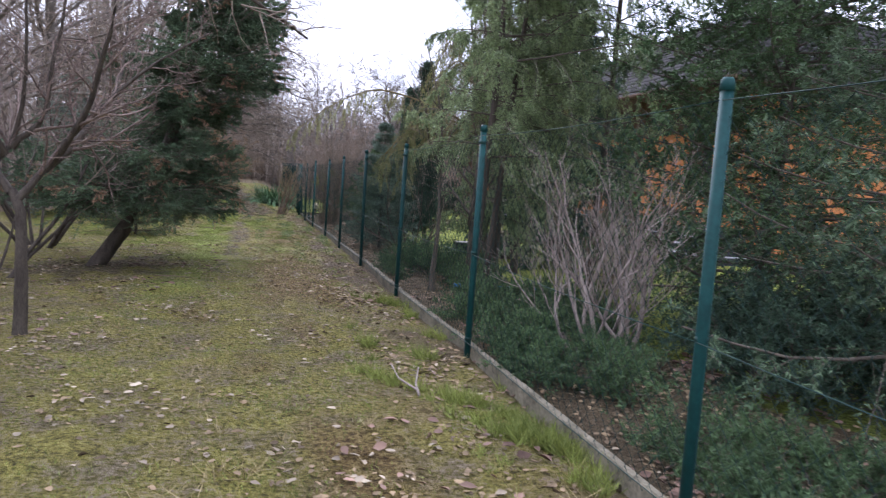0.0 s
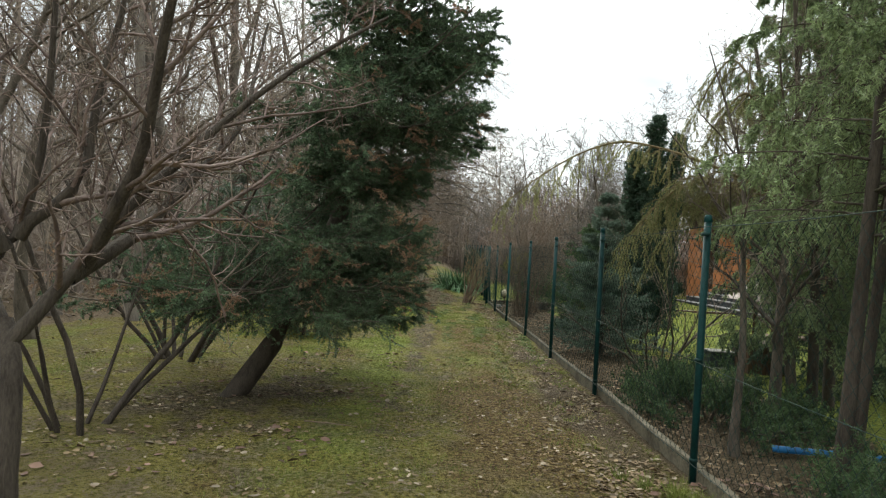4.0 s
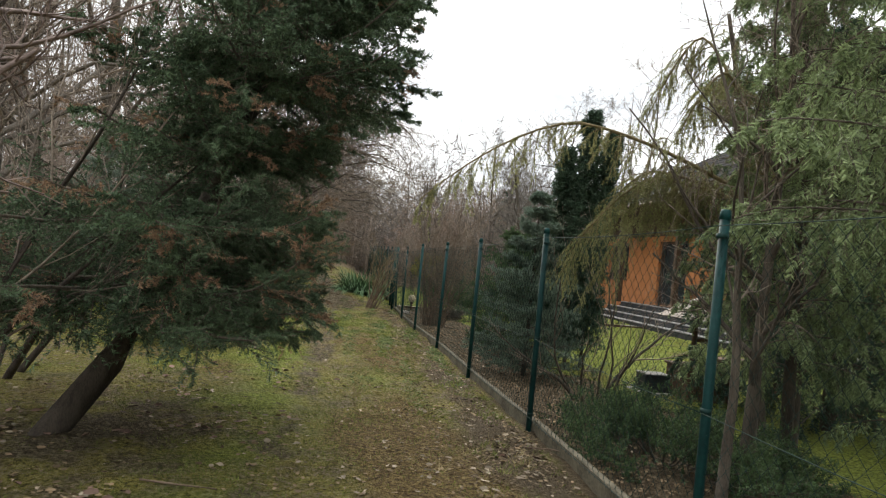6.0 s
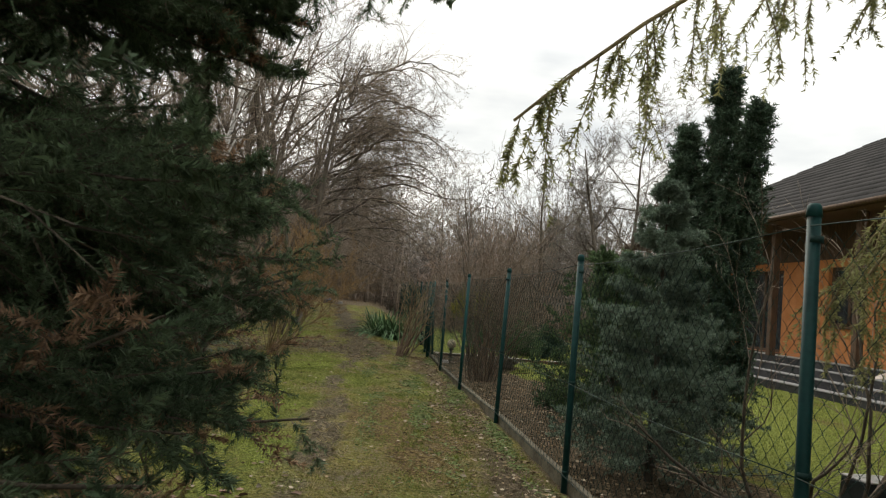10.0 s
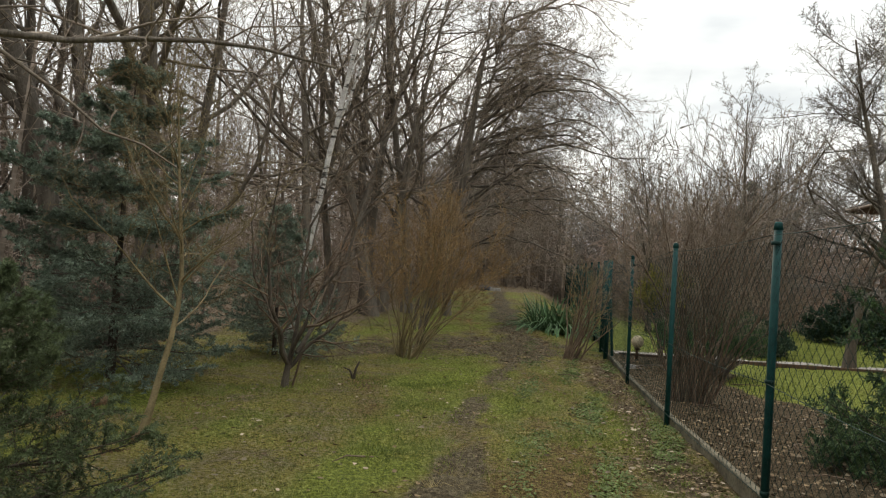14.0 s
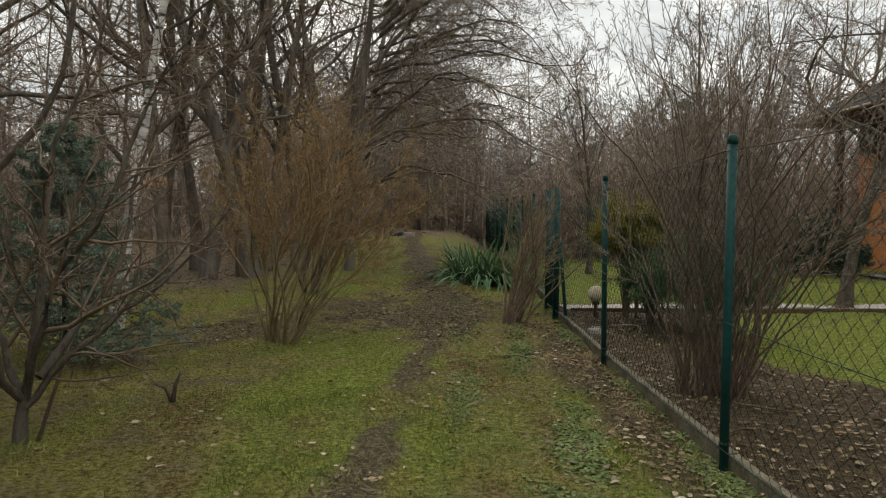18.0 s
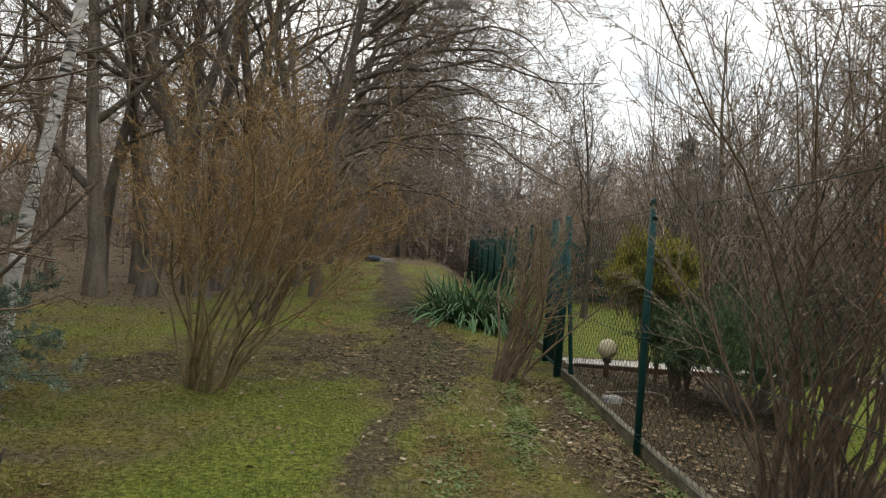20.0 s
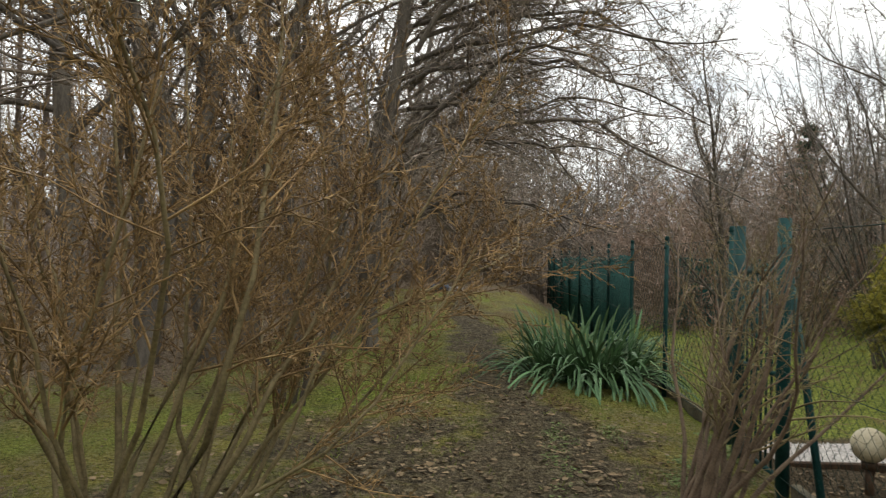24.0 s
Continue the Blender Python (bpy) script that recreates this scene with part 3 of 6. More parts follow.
def build_fence(name, posts, label, mesh_r, top_z=H_MESH, leans=True, pitch=0.052):
    fence = thing(name, FENCE_X, posts[0], 0, label, "fence")
    y_base = posts[0]
    for i, y in enumerate(posts):
        g, ox = gzf(FENCE_X, y), float(fence_x(y)) - FENCE_X
        lx, ly = (R.normal(0, 0.012), R.normal(0, 0.012)) if leans else (0, 0)
        p = part("post", rod([(ox, y - y_base, g - 0.1), (ox + lx * 0.5, y - y_base + ly * 0.5, g + H_POST * 0.5), (ox + lx, y - y_base + ly, g + H_POST)], 0.0255, 14), M_POST, fence, smooth=False)
        lx += ox
        part("cap", rod([(lx, y - y_base + ly, g + H_POST - 0.035), (lx, y - y_base + ly, g + H_POST + 0.006), (lx, y - y_base + ly, g + H_POST + 0.016)], 0.031, 12, 0.02), M_POST, p)
        for h in (0.16, 0.85, 1.72):
            part("wire_clip", rod([(ox, y - y_base, g + h - 0.012), (ox, y - y_base, g + h + 0.012)], 0.0285, 10), M_WIRE, p)
    for y0, y1 in zip(posts[:-1], posts[1:]):
        a, b = gzf(FENCE_X, y0), gzf(FENCE_X, y1)
        net, quads = chainlink(y0 - y_base, y1 - y_base, 0.1, top_z, a, b, pitch, mesh_r)
        xa, xb = float(fence_x(y0)) - FENCE_X, float(fence_x(y1)) - FENCE_X
        net[:, 0] += xa + (xb - xa) * (net[:, 1] + y_base - y0) / (y1 - y0)
        part("mesh_panel", (net, quads), M_WIRE, fence)
        for h, sag in ((0.14, 0.01), (0.84, 0.02), (top_z + 0.03, 0.025)):
            line = [(-0.026 + xa + (xb - xa) * s, y0 - y_base + (y1 - y0) * s, a + (b - a) * s + h - sag * 4 * s * (1 - s)) for s in np.linspace(0, 1, 7)]
            part("tension_wire", rod(line, 0.0024, 5), M_WIRE, fence)
    return fence


build_fence("chain_link_fence", POSTS_A + [GATE_Y], "green chain-link fence on round steel posts along the path", 0.0016)
far_fence = build_fence("chain_link_fence", POSTS_B, "green chain-link fence with dark screening beyond the gate", 0.0024, pitch=0.07)
for y0, y1 in zip(POSTS_B[2:-1], POSTS_B[3:]):
    n = 14
    V, F = [], []
    for s in np.linspace(0, 1, n):
        y = y0 + (y1 - y0) * s
        g = gzf(FENCE_X, y)
        w = 0.006 * math.sin(y * 7) + 0.03
        V += [(w, y - POSTS_B[0], g + 0.03), (w + 0.004, y - POSTS_B[0], g + 1.62), (w + 0.008, y - POSTS_B[0], g + 0.03), (w + 0.012, y - POSTS_B[0], g + 1.62)]
    V = np.array(V)
    for i in range(n - 1):
        a = 4 * i
        F += [(a, a + 4, a + 5, a + 1), (a + 2, a + 3, a + 7, a + 6), (a + 1, a + 5, a + 7, a + 3), (a, a + 2, a + 6, a + 4)]
    part("screen", (V, np.array(F)), M_SCREEN, far_fence, "dark green screening sheet")

# concrete edging under the fence
edging = thing("concrete_edging", FENCE_X + 0.06, 0, 0, "weathered concrete edging boards under the fence", "kerb", kind="structure")
for y0, y1 in zip(POSTS_A + POSTS_B[:4], POSTS_A[1:] + [GATE_Y - 0.05] + POSTS_B[1:5]):
    L = y1 - y0
    bm = box(-0.028, 0.028, 0.006, L - 0.006, -0.16, 0.0, 0.008)
    bmesh.ops.subdivide_edges(bm, edges=[e for e in bm.edges if abs(e.verts[0].co.y - e.verts[1].co.y) > 1], cuts=10)
    for v in bm.verts:
        v.co.x += R.normal(0, 0.0025)
        v.co.z += R.normal(0, 0.0025)
    board = part("concrete_board", bm, M_CONCRETE, edging)
    ga, gb_ = gzf(FENCE_X, y0), gzf(FENCE_X, y1)
    board.matrix_local = pose(float(fence_x(y0)) - FENCE_X + R.normal(0, 0.006), y0, ga + 0.105, math.degrees(math.atan2(gb_ - ga, L)), R.normal(0, 1.2), -math.degrees(math.atan2(float(fence_x(y1) - fence_x(y0)), L)) if y1 < 27 else 0)

# gate in the fence, with its posts and a brace
gate = thing("garden_gate", 2.35, GATE_Y, gzf(2.35, GATE_Y), "closed green steel gate with vertical bars", "gate")
for y in (0.0, 0.86):
    part("gate_post", rod([(0, y, -0.1), (0, y, 1.86)], 0.045, 14), M_POST, gate)
for z in (0.12, 0.8, 1.5):
    part("rail", rod([(0.0, 0.07, z), (0, 0.8, z)], 0.018, 8), M_POST, gate)
for y in np.linspace(0.1, 0.77, 8):
    part("bar", rod([(0, y, 0.1), (0, y, 1.56)], 0.009, 6), M_POST, gate)
part("latch", rod([(-0.03, 0.1, 0.95), (-0.03, 0.02, 0.95), (-0.05, 0.0, 0.95)], 0.012, 6), M_WIRE, gate)
brace = thing("brace_post", 2.43, 25.95, gzf(2.43, 25.95), "slanting green steel brace post beside the gate", "post")
part("strut", rod([(0.0, 0.0, -0.08), (-0.04, 0.17, 0.7), (-0.08, 0.35, 1.46)], 0.024, 12), M_POST, brace)

# ---- bare trees and shrubs ----


def bare_tree(name, x, y, label, H, r, lean=(0, 0), per=(12, 9, 7, 4), spread=48, seed=1, bark=M_BARK, twig=M_TWIG, first=0.3, wob=0.08, bend=0.02, rmin=0.0022, category="tree", group="", limb=0.5, droop=0.0, fine=4):
    """A leafless tree: trunk, limbs and twigs."""
    global R
    keep, R = R, np.random.default_rng(seed)
    t = thing(name, x, y, gzf(x, y), label, category, group)
    trunk = grow([[0, 0, -0.08]], [[lean[0], lean[1], 1]], H, r, 12, wob, bend, 0.12)
    trunk[1][0, 0] *= 1.45
    trunk[1][0, 1] *= 1.08
    lines, L = [trunk], np.array([H])
    ang, lf, t0 = spread, limb, first
    for lev, n in enumerate(per):
        P, D, L2, r2 = spawn(lines[-1], L, n, t0, 0.98, ang, lf, 0.6, 0.55, 1.0, rmin)
        line = grow(P, D, L2, r2, (7, 5, 4, 2, 2)[lev], (0.14, 0.16, 0.2, 0.22, 0.2)[lev], 0.05 - droop * lev, 0.3)
        lines.append(line)
        L, ang, lf, t0 = L2, 45, (0.5, 0.5, 0.5, 0.55)[min(lev, 3)], 0.15
    tr = part("trunk", tubes([trunk], 12), bark, t, smooth=True)
    for i in range(len(lines[1][0])):
        part("limb", tubes([(lines[1][0][i : i + 1], lines[1][1][i : i + 1])], 6), bark, t, smooth=True)
    part("crown", joined(*[tubes([ln], 3) if k < fine else ribbons(ln) if k < 4 else spikes(ln) for k, ln in enumerate(lines) if k > 1]), twig, t)
    R = keep
    return t


def shrub(name, x, y, label, H, stems, r, spread=25, lean=(0, 0), per=(7, 6, 3), seed=1, mat=M_BROWNSTEM, twig=None, foot=0.15, wob=0.1, up=0.06, rmin=0.0018, category="shrub", first=0.25, tl=0.5, ang=32, group="", fine=2):
    """A leafless shrub: many stems from one foot, each a part, and their twigs."""
    global R
    keep, R = R, np.random.default_rng(seed)
    t = thing(name, x, y, gzf(x, y), label, category, group)
    az = R.uniform(0, 2 * np.pi, stems)
    tilt = np.radians(spread) * np.sqrt(R.uniform(0.02, 1, stems))
    D = np.stack([np.sin(tilt) * np.cos(az) + lean[0], np.sin(tilt) * np.sin(az) + lean[1], np.cos(tilt)], -1)
    P = np.stack([foot * np.cos(az) * R.uniform(0.2, 1, stems), foot * np.sin(az) * R.uniform(0.2, 1, stems), np.full(stems, -0.06)], -1)
    L = H * R.uniform(0.65, 1.12, stems)
    line = grow(P, D, L, r * R.uniform(0.6, 1.1, stems), 9, wob, up, 0.2)
    for i in range(stems):
        part("stem", tubes([(line[0][i : i + 1], line[1][i : i + 1])], 6), mat, t, smooth=True)
    lines = [line]
    t0 = first
    for lev, n in enumerate(per):
        P, D, L, r2 = spawn(lines[-1], L, n, t0, 0.98, ang, tl, 0.55, 0.5, 1.0, rmin)
        lines.append(grow(P, D, L, r2, (5, 3, 2)[lev], 0.13, up, 0.35))
        t0 = 0.15
    part("crown", joined(*[tubes([ln], 4 if k == 0 else 3) if k < fine else ribbons(ln) if k < 2 else spikes(ln) for k, ln in enumerate(lines[1:])]), twig or mat, t)
    R = keep
    return t


def limb_tree(name, x, y, label, trunk, r, limbs, per, seed, bark, twig, rmin=0.002, r_limb=0.03, group="", tw=0.14, droop=0.0, wob=0.01, tip=0.62):
    """A bare tree with a given trunk line and given main limbs (rows of points)."""
    global R
    keep, R = R, np.random.default_rng(seed)
    t = thing(name, x, y, gzf(x, y), label, "tree", group)

    def bent(rows, n, wob=wob):
        rows = np.array(rows, float)
        k = np.linspace(0, len(rows) - 1, n)
        pts = np.stack([np.interp(k, np.arange(len(rows)), rows[:, c]) for c in range(3)], -1)
        pts[1:-1] = (pts[:-2] + 2 * pts[1:-1] + pts[2:]) / 4
        pts[1:] += np.cumsum(R.normal(0, wob, (n - 1, 3)), 0)
        return pts

    part("trunk", tubes([(bent(trunk, 14, wob * min(1, trunk[-1][2] / 5))[None], (r * np.interp(np.arange(14), (0, 1, 9, 13), (1.25, 1.05, 0.75, tip)))[None])], 12), bark, t, smooth=True)
    pts = np.array([bent(rows, 12) for rows in limbs])
    L = np.linalg.norm(np.diff(pts, axis=1), axis=2).sum(1)
    line = (pts, r_limb * np.linspace(1, 0.2, 12)[None] * (L / L.max())[:, None] ** 0.5)
    for i in range(len(pts)):
        part("limb", tubes([(line[0][i : i + 1], line[1][i : i + 1])], 7), bark, t, smooth=True)
    lines, t0, lf = [line], 0.15, 0.42
    for lev, n in enumerate(per):
        P, D, L, r2 = spawn(lines[-1], L, n, t0, 0.99, 48, lf, 0.6, 0.5, 1.0, rmin)
        lines.append(grow(P, D, L, r2, (6, 4, 3)[lev], tw, 0.04 - droop, 0.35))
        t0, lf = 0.12, 0.48
    part("crown", joined(tubes([lines[1]], 4), tubes([lines[2]], 3), *[spikes(ln) for ln in lines[3:]]), twig, t)
    R = keep
    return t


# left of the path
limb_tree("fruit_tree", -1.0, 6.22, "bare forked fruit tree on the leaf-strewn lawn", [(0, 0, -0.08), (0, 0.01, 0.5), (-0.02, 0.05, 0.95), (-0.12, 0.14, 1.12)], 0.052,
          [[(-0.12, 0.14, 1.1), (-0.27, 0.25, 1.28), (-0.16, 0.3, 1.5), (-0.05, 0.28, 2.1), (-0.1, 0.3, 3.3)],
           [(-0.06, 0.1, 1.05), (0.1, 0.2, 1.3), (0.4, 0.35, 1.75), (0.75, 0.5, 2.15), (1.3, 0.7, 2.6)],
           [(-0.16, 0.28, 1.45), (0.1, 0.35, 1.7), (0.15, 0.4, 2.3), (0.3, 0.4, 3.1)],
           [(-0.27, 0.25, 1.28), (-0.6, 0.2, 1.55), (-1.0, 0.3, 1.9), (-1.5, 0.4, 2.1)],
           [(-0.2, 0.27, 1.4), (-0.35, 0.0, 1.8), (-0.5, -0.3, 2.3), (-0.5, -0.5, 3.0)],
           [(0.1, 0.2, 1.3), (0.3, 0.8, 1.7), (0.5, 1.4, 2.2), (0.5, 1.9, 2.9)],
           [(0.15, 0.24, 1.36), (0.5, 0.0, 1.8), (0.7, -0.3, 2.4), (0.8, -0.4, 2.9)]], (13, 9, 7), 21, M_DARKBARK, M_REDTWIG, 0.0018, 0.036)
over_tree = bare_tree("overhanging_tree", -2.05, 5.05, "large leaning bare tree with branches over the lawn", 8.0, 0.15, (0.26, 0.0), (14, 10, 7, 4), 60, 22, M_DARKBARK, M_BROWNSTEM, 0.42, 0.03, 0.01, 0.003, limb=0.45)
part("limb", rod([(0.72, 0.0, 2.6), (1.0, -0.03, 2.84), (1.4, -0.05, 2.9), (1.9, 0.0, 2.8), (2.6, 0.1, 2.6), (3.1, 0.25, 2.35)], 0.034, 8, 0.008), M_DARKBARK, over_tree, "long bough over the lawn", True)
R = np.random.default_rng(222)
hang = grow(np.array([(1.2 + 0.06 * k, 0.0 + 0.005 * k, 2.88 - 0.016 * k) for k in range(32)]), np.stack([R.normal(0.3, 0.5, 32), R.normal(0, 0.6, 32), R.normal(-0.1, 0.6, 32)], -1), np.linspace(0.75, 0.3, 32), 0.006, 5, 0.2, 0.0)
P, D, L2, r2 = spawn(hang, np.linspace(0.7, 0.25, 32), 9, 0.1, 1, 45, 0.45, 0.6)
part("crown", joined(tubes([hang], 4), ribbons(grow(P, D, L2, r2, 3, 0.15, 0.0))), M_TWIG, over_tree)
shrub("hazel_shrub", -2.1, 9.05, "bare multi-stemmed hazel leaning over leaf litter", 3.4, 7, 0.03, 38, (0.1, 0), (8, 7, 4), 23, M_DARKBARK, M_TWIG, 0.25)
shrub("hazel_shrub", -2.45, 12.3, "bare multi-stemmed shrub behind the spruce", 3.8, 8, 0.04, 35, (0.15, 0), (8, 7, 4), 24, M_DARKBARK, M_TWIG, 0.3)
bare_tree("bare_tree", -4.8, 11.5, "bare crooked tree at the wood's edge", 6.5, 0.09, (0.1, 0.05), (12, 9, 7, 4), 55, 25, M_BARK, M_TWIG, 0.2, 0.1, 0.01, 0.0028)
bare_tree("bare_tree", -4.9, 13.4, "bare twisted tree at the wood's edge", 7.0, 0.09, (0.05, 0.0), (12, 9, 7, 4), 55, 26, M_BARK, M_TWIG, 0.2, 0.1, 0.01, 0.0028)
limb_tree("bare_tree", -4.7, 16.3, "dark bare tree with long level limbs over the lawn", [(0, 0, -0.1), (0.05, 0.0, 1.0), (0.1, 0.05, 2.4), (0.0, 0.1, 5.0), (0.1, 0.1, 7.5)], 0.12,
          [[(0.08, 0.02, 1.9), (0.8, 0.2, 2.6), (2.0, 0.4, 2.85), (3.2, 0.7, 2.9), (4.4, 0.9, 2.75)],
           [(0.08, 0.04, 2.3), (0.7, 0.5, 3.1), (1.9, 1.0, 3.6), (3.2, 1.3, 3.8), (4.0, 1.5, 3.7)],
           [(0.08, 0.04, 2.2), (0.6, -0.4, 2.9), (1.6, -0.8, 3.5), (2.8, -1.0, 3.9), (3.4, -1.2, 4.3)],
           [(0.08, 0.05, 2.6), (0.7, 0.8, 3.6), (1.5, 1.6, 4.6), (2.2, 2.2, 5.4), (2.6, 2.6, 6.2)],
           [(0.06, 0.06, 3.0), (-0.5, 0.6, 3.9), (-1.2, 1.2, 4.9), (-1.6, 1.6, 6.0), (-1.9, 1.8, 7.0)],
           [(0.05, 0.07, 3.4), (0.6, 0.1, 4.4), (1.2, 0.0, 5.6), (1.8, 0.1, 6.6), (2.3, 0.2, 7.4)]], (12, 9, 6), 36, M_WOODBARK, M_TWIG, 0.003, 0.05, droop=0.03, wob=0.06, tw=0.2, tip=0.2)
bare_tree("sapling", -2.02, 17.95, "slim bare sapling with pale bark on the lawn", 3.3, 0.03, (0.14, 0.1), (24, 12, 8, 4), 50, 27, M_OLIVE, M_OLIVE, 0.28, 0.06, 0.03, 0.0019, limb=0.45)
limb_tree("crooked_shrub", -1.8, 20.6, "dark bare crooked shrub forking near the ground", [(0, 0, -0.08), (0.01, 0, 0.12), (0.03, 0, 0.3)], 0.048,
          [[(0.03, 0, 0.22), (0.22, 0.1, 0.5), (0.55, 0.2, 0.85), (0.85, 0.3, 1.05), (1.25, 0.4, 1.6)],
           [(0.03, 0, 0.26), (0.08, 0.05, 0.8), (0.0, 0.1, 1.4), (0.15, 0.2, 2.1), (0.35, 0.25, 2.7)],
           [(0.04, 0, 0.28), (0.28, -0.1, 0.95), (0.65, -0.1, 1.5), (0.9, 0.0, 2.2), (1.2, 0.1, 2.6)],
           [(0.02, 0, 0.28), (-0.25, 0.1, 0.85), (-0.5, 0.1, 1.5), (-0.6, 0.2, 2.3)],
           [(0.02, 0, 0.27), (-0.1, -0.3, 0.95), (-0.2, -0.5, 1.7), (-0.05, -0.6, 2.5)],
           [(0.1, 0.04, 0.4), (0.3, 0.5, 0.9), (0.35, 0.8, 1.6), (0.6, 0.9, 2.3)]], (12, 9, 6), 28, M_BARK, M_BROWNSTEM, 0.0024, 0.03, droop=0.0, wob=0.025, tw=0.18)
shrub("forsythia_bush", -1.05, 24.3, "orange-brown bare forsythia bush with fanned arching stems", 2.95, 26, 0.021, 20, (0.24, 0.0), (17, 13, 9), 231, M_OLIVE, M_ORANGE, 0.2, 0.17, 0.06, first=0.42, tl=0.31, ang=44, rmin=0.0026)
shrub("bare_bush", -1.5, 28.4, "dark bare thin-stemmed bush on the lawn", 3.2, 9, 0.025, 22, (0.12, 0), (8, 6, 4), 30, M_BARK, M_TWIG, 0.15)
g_can = np.random.default_rng(77)


def canopy_limbs(n, z0, z1, reach, side):
    """Limbs that rise and then bow over towards the path."""
    rows = []
    for k in range(n):
        z = z0 + (z1 - z0) * (k + g_can.uniform()) / n
        a = side + g_can.normal(0, 0.75)
        L = reach * g_can.uniform(0.6, 1.1) * (1 - 0.35 * (z - z0) / (z1 - z0))
        up, dip = g_can.uniform(0.05, 0.6), g_can.uniform(0.0, 0.35)
        cx, cy = 0.12 * z, 0.05 * z
        rows.append([(cx + L * q * math.cos(a), cy + L * q * math.sin(a) + 0.15 * math.sin(4 * q + k), z + L * (up * math.sin(q * 2.2) - dip * q * q)) for q in (0, 0.2, 0.4, 0.6, 0.8, 1.0)])
    return rows


limb_tree("bare_tree", -1.3, 31.6, "dark leaning bare tree whose crown bows over the path", [(0, 0, -0.1), (0.06, 0.03, 1.0), (0.3, 0.1, 2.6), (0.6, 0.25, 5.0), (0.95, 0.4, 8.0)], 0.11, canopy_limbs(30, 1.4, 7.9, 4.8, -0.1), (14, 11, 7), 31, M_WOODBARK, M_TWIG, 0.0036, 0.045, droop=0.06, wob=0.06, tw=0.2, tip=0.12)
limb_tree("bare_tree", -2.3, 36.5, "tall bare tree whose crown bows over the path", [(0, 0, -0.1), (0.05, 0.03, 1.5), (0.25, 0.1, 4.0), (0.9, 0.3, 9.0)], 0.14, canopy_limbs(24, 2.5, 8.8, 5.2, 0.0), (13, 10, 7), 33, M_WOODBARK, M_GREYTWIG, 0.005, 0.055, droop=0.04, wob=0.06, tw=0.2, tip=0.12)
birch = bare_tree("birch_tree", -3.42, 25.3, "white-barked birch leaning beside the lawn", 10.5, 0.078, (0.1, 0.02), (16, 9, 7, 3), 45, 32, M_BIRCH, M_TWIG, 0.35, 0.02, 0.02, 0.003, limb=0.3)

# right of the path, inside the garden
shrub("pale_shrub", 3.65, 5.5, "pale grey bare shrub with upright twisted stems", 1.75, 18, 0.022, 30, (0, 0), (7, 5, 3), 41, M_GREYSTEM, M_GREYSTEM, 0.3, 0.2, 0.08)
shrub("pale_shrub", 4.3, 7.0, "pale grey bare shrub with tangled stems", 1.6, 16, 0.014, 32, (0, 0), (6, 5, 3), 42, M_GREYSTEM, M_BROWNSTEM, 0.35, 0.12, 0.05)
bare_tree("bare_tree", 3.95, 10.4, "slim dark bare tree with wiry branches inside the fence", 4.8, 0.06, (0.02, 0.02), (19, 10, 7, 3), 52, 43, M_BARK, M_TWIG, 0.15, 0.06, 0.02, 0.002, limb=0.42)
bare_tree("bare_tree", 3.1, 9.3, "dark bare tree with upcurved limbs behind the fence", 3.6, 0.04, (-0.1, 0.05), (9, 7, 5, 2), 45, 44, M_BARK, M_TWIG, 0.3, 0.08, 0.04, 0.002)
shrub("bare_shrub", 3.75, 13.3, "dark bare shrub with a few bent stems near the fence", 2.2, 7, 0.026, 42, (0, 0), (6, 5, 3), 45, M_BARK, M_TWIG, 0.2, 0.16)
shrub("lilac_bush", 3.02, 22.15, "large bare bush of many close upright stems", 3.5, 60, 0.014, 12, (0.06, -0.13), (14, 10, 7), 46, M_BROWNSTEM, M_TWIG, 0.3, 0.15, 0.04, first=0.3, tl=0.25, ang=36, rmin=0.0024)
bare_tree("apple_tree", 4.95, 20.9, "bare apple tree with a thick short trunk on the lawn's edge", 4.4, 0.08, (0.06, 0.0), (26, 14, 11, 5), 56, 47, M_BARK, M_GREYTWIG, 0.22, 0.07, 0.05, 0.0026, limb=0.36)
shrub("gate_shrub", 1.68, 25.85, "brown bare shrub leaning beside the gate", 2.1, 20, 0.022, 17, (0.36, 0.06), (8, 6, 5), 48, M_BROWNSTEM, M_OLIVE, 0.2, 0.13, 0.03, first=0.3, tl=0.34, ang=42)
bare_tree("garden_tree", 6.4, 31.5, "bare garden tree with upright limbs", 6.4, 0.08, (-0.03, 0), (20, 11, 8, 5), 38, 49, M_BARK, M_GREYTWIG, 0.12, 0.05, 0.06, 0.0036, limb=0.42)
bare_tree("garden_tree", 4.2, 33.5, "bare bushy garden tree behind the fence", 5.4, 0.07, (0.02, 0), (20, 11, 8, 5), 40, 50, M_BARK, M_GREYTWIG, 0.1, 0.06, 0.05, 0.0036, limb=0.42)
bare_tree("garden_tree", 7.2, 27.8, "spreading bare garden tree near the house", 6.6, 0.1, (-0.05, 0), (22, 13, 9, 5), 62, 55, M_BARK, M_GREYTWIG, 0.28, 0.05, 0.03, 0.003, limb=0.55, droop=0.02)
shrub("garden_shrub", 6.3, 29.6, "twiggy bare shrub by the gravel path", 2.6, 16, 0.018, 32, (0, 0), (7, 6, 3), 51, M_BROWNSTEM, M_TWIG, 0.3)
shrub("garden_shrub", 6.7, 32.8, "tall grey twiggy shrub with upright stems on the garden lawn", 6.2, 26, 0.026, 21, (0, 0), (11, 8, 6), 52, M_BARK, M_GREYTWIG, 0.5, 0.07, 0.05, 0.0038, tl=0.3)
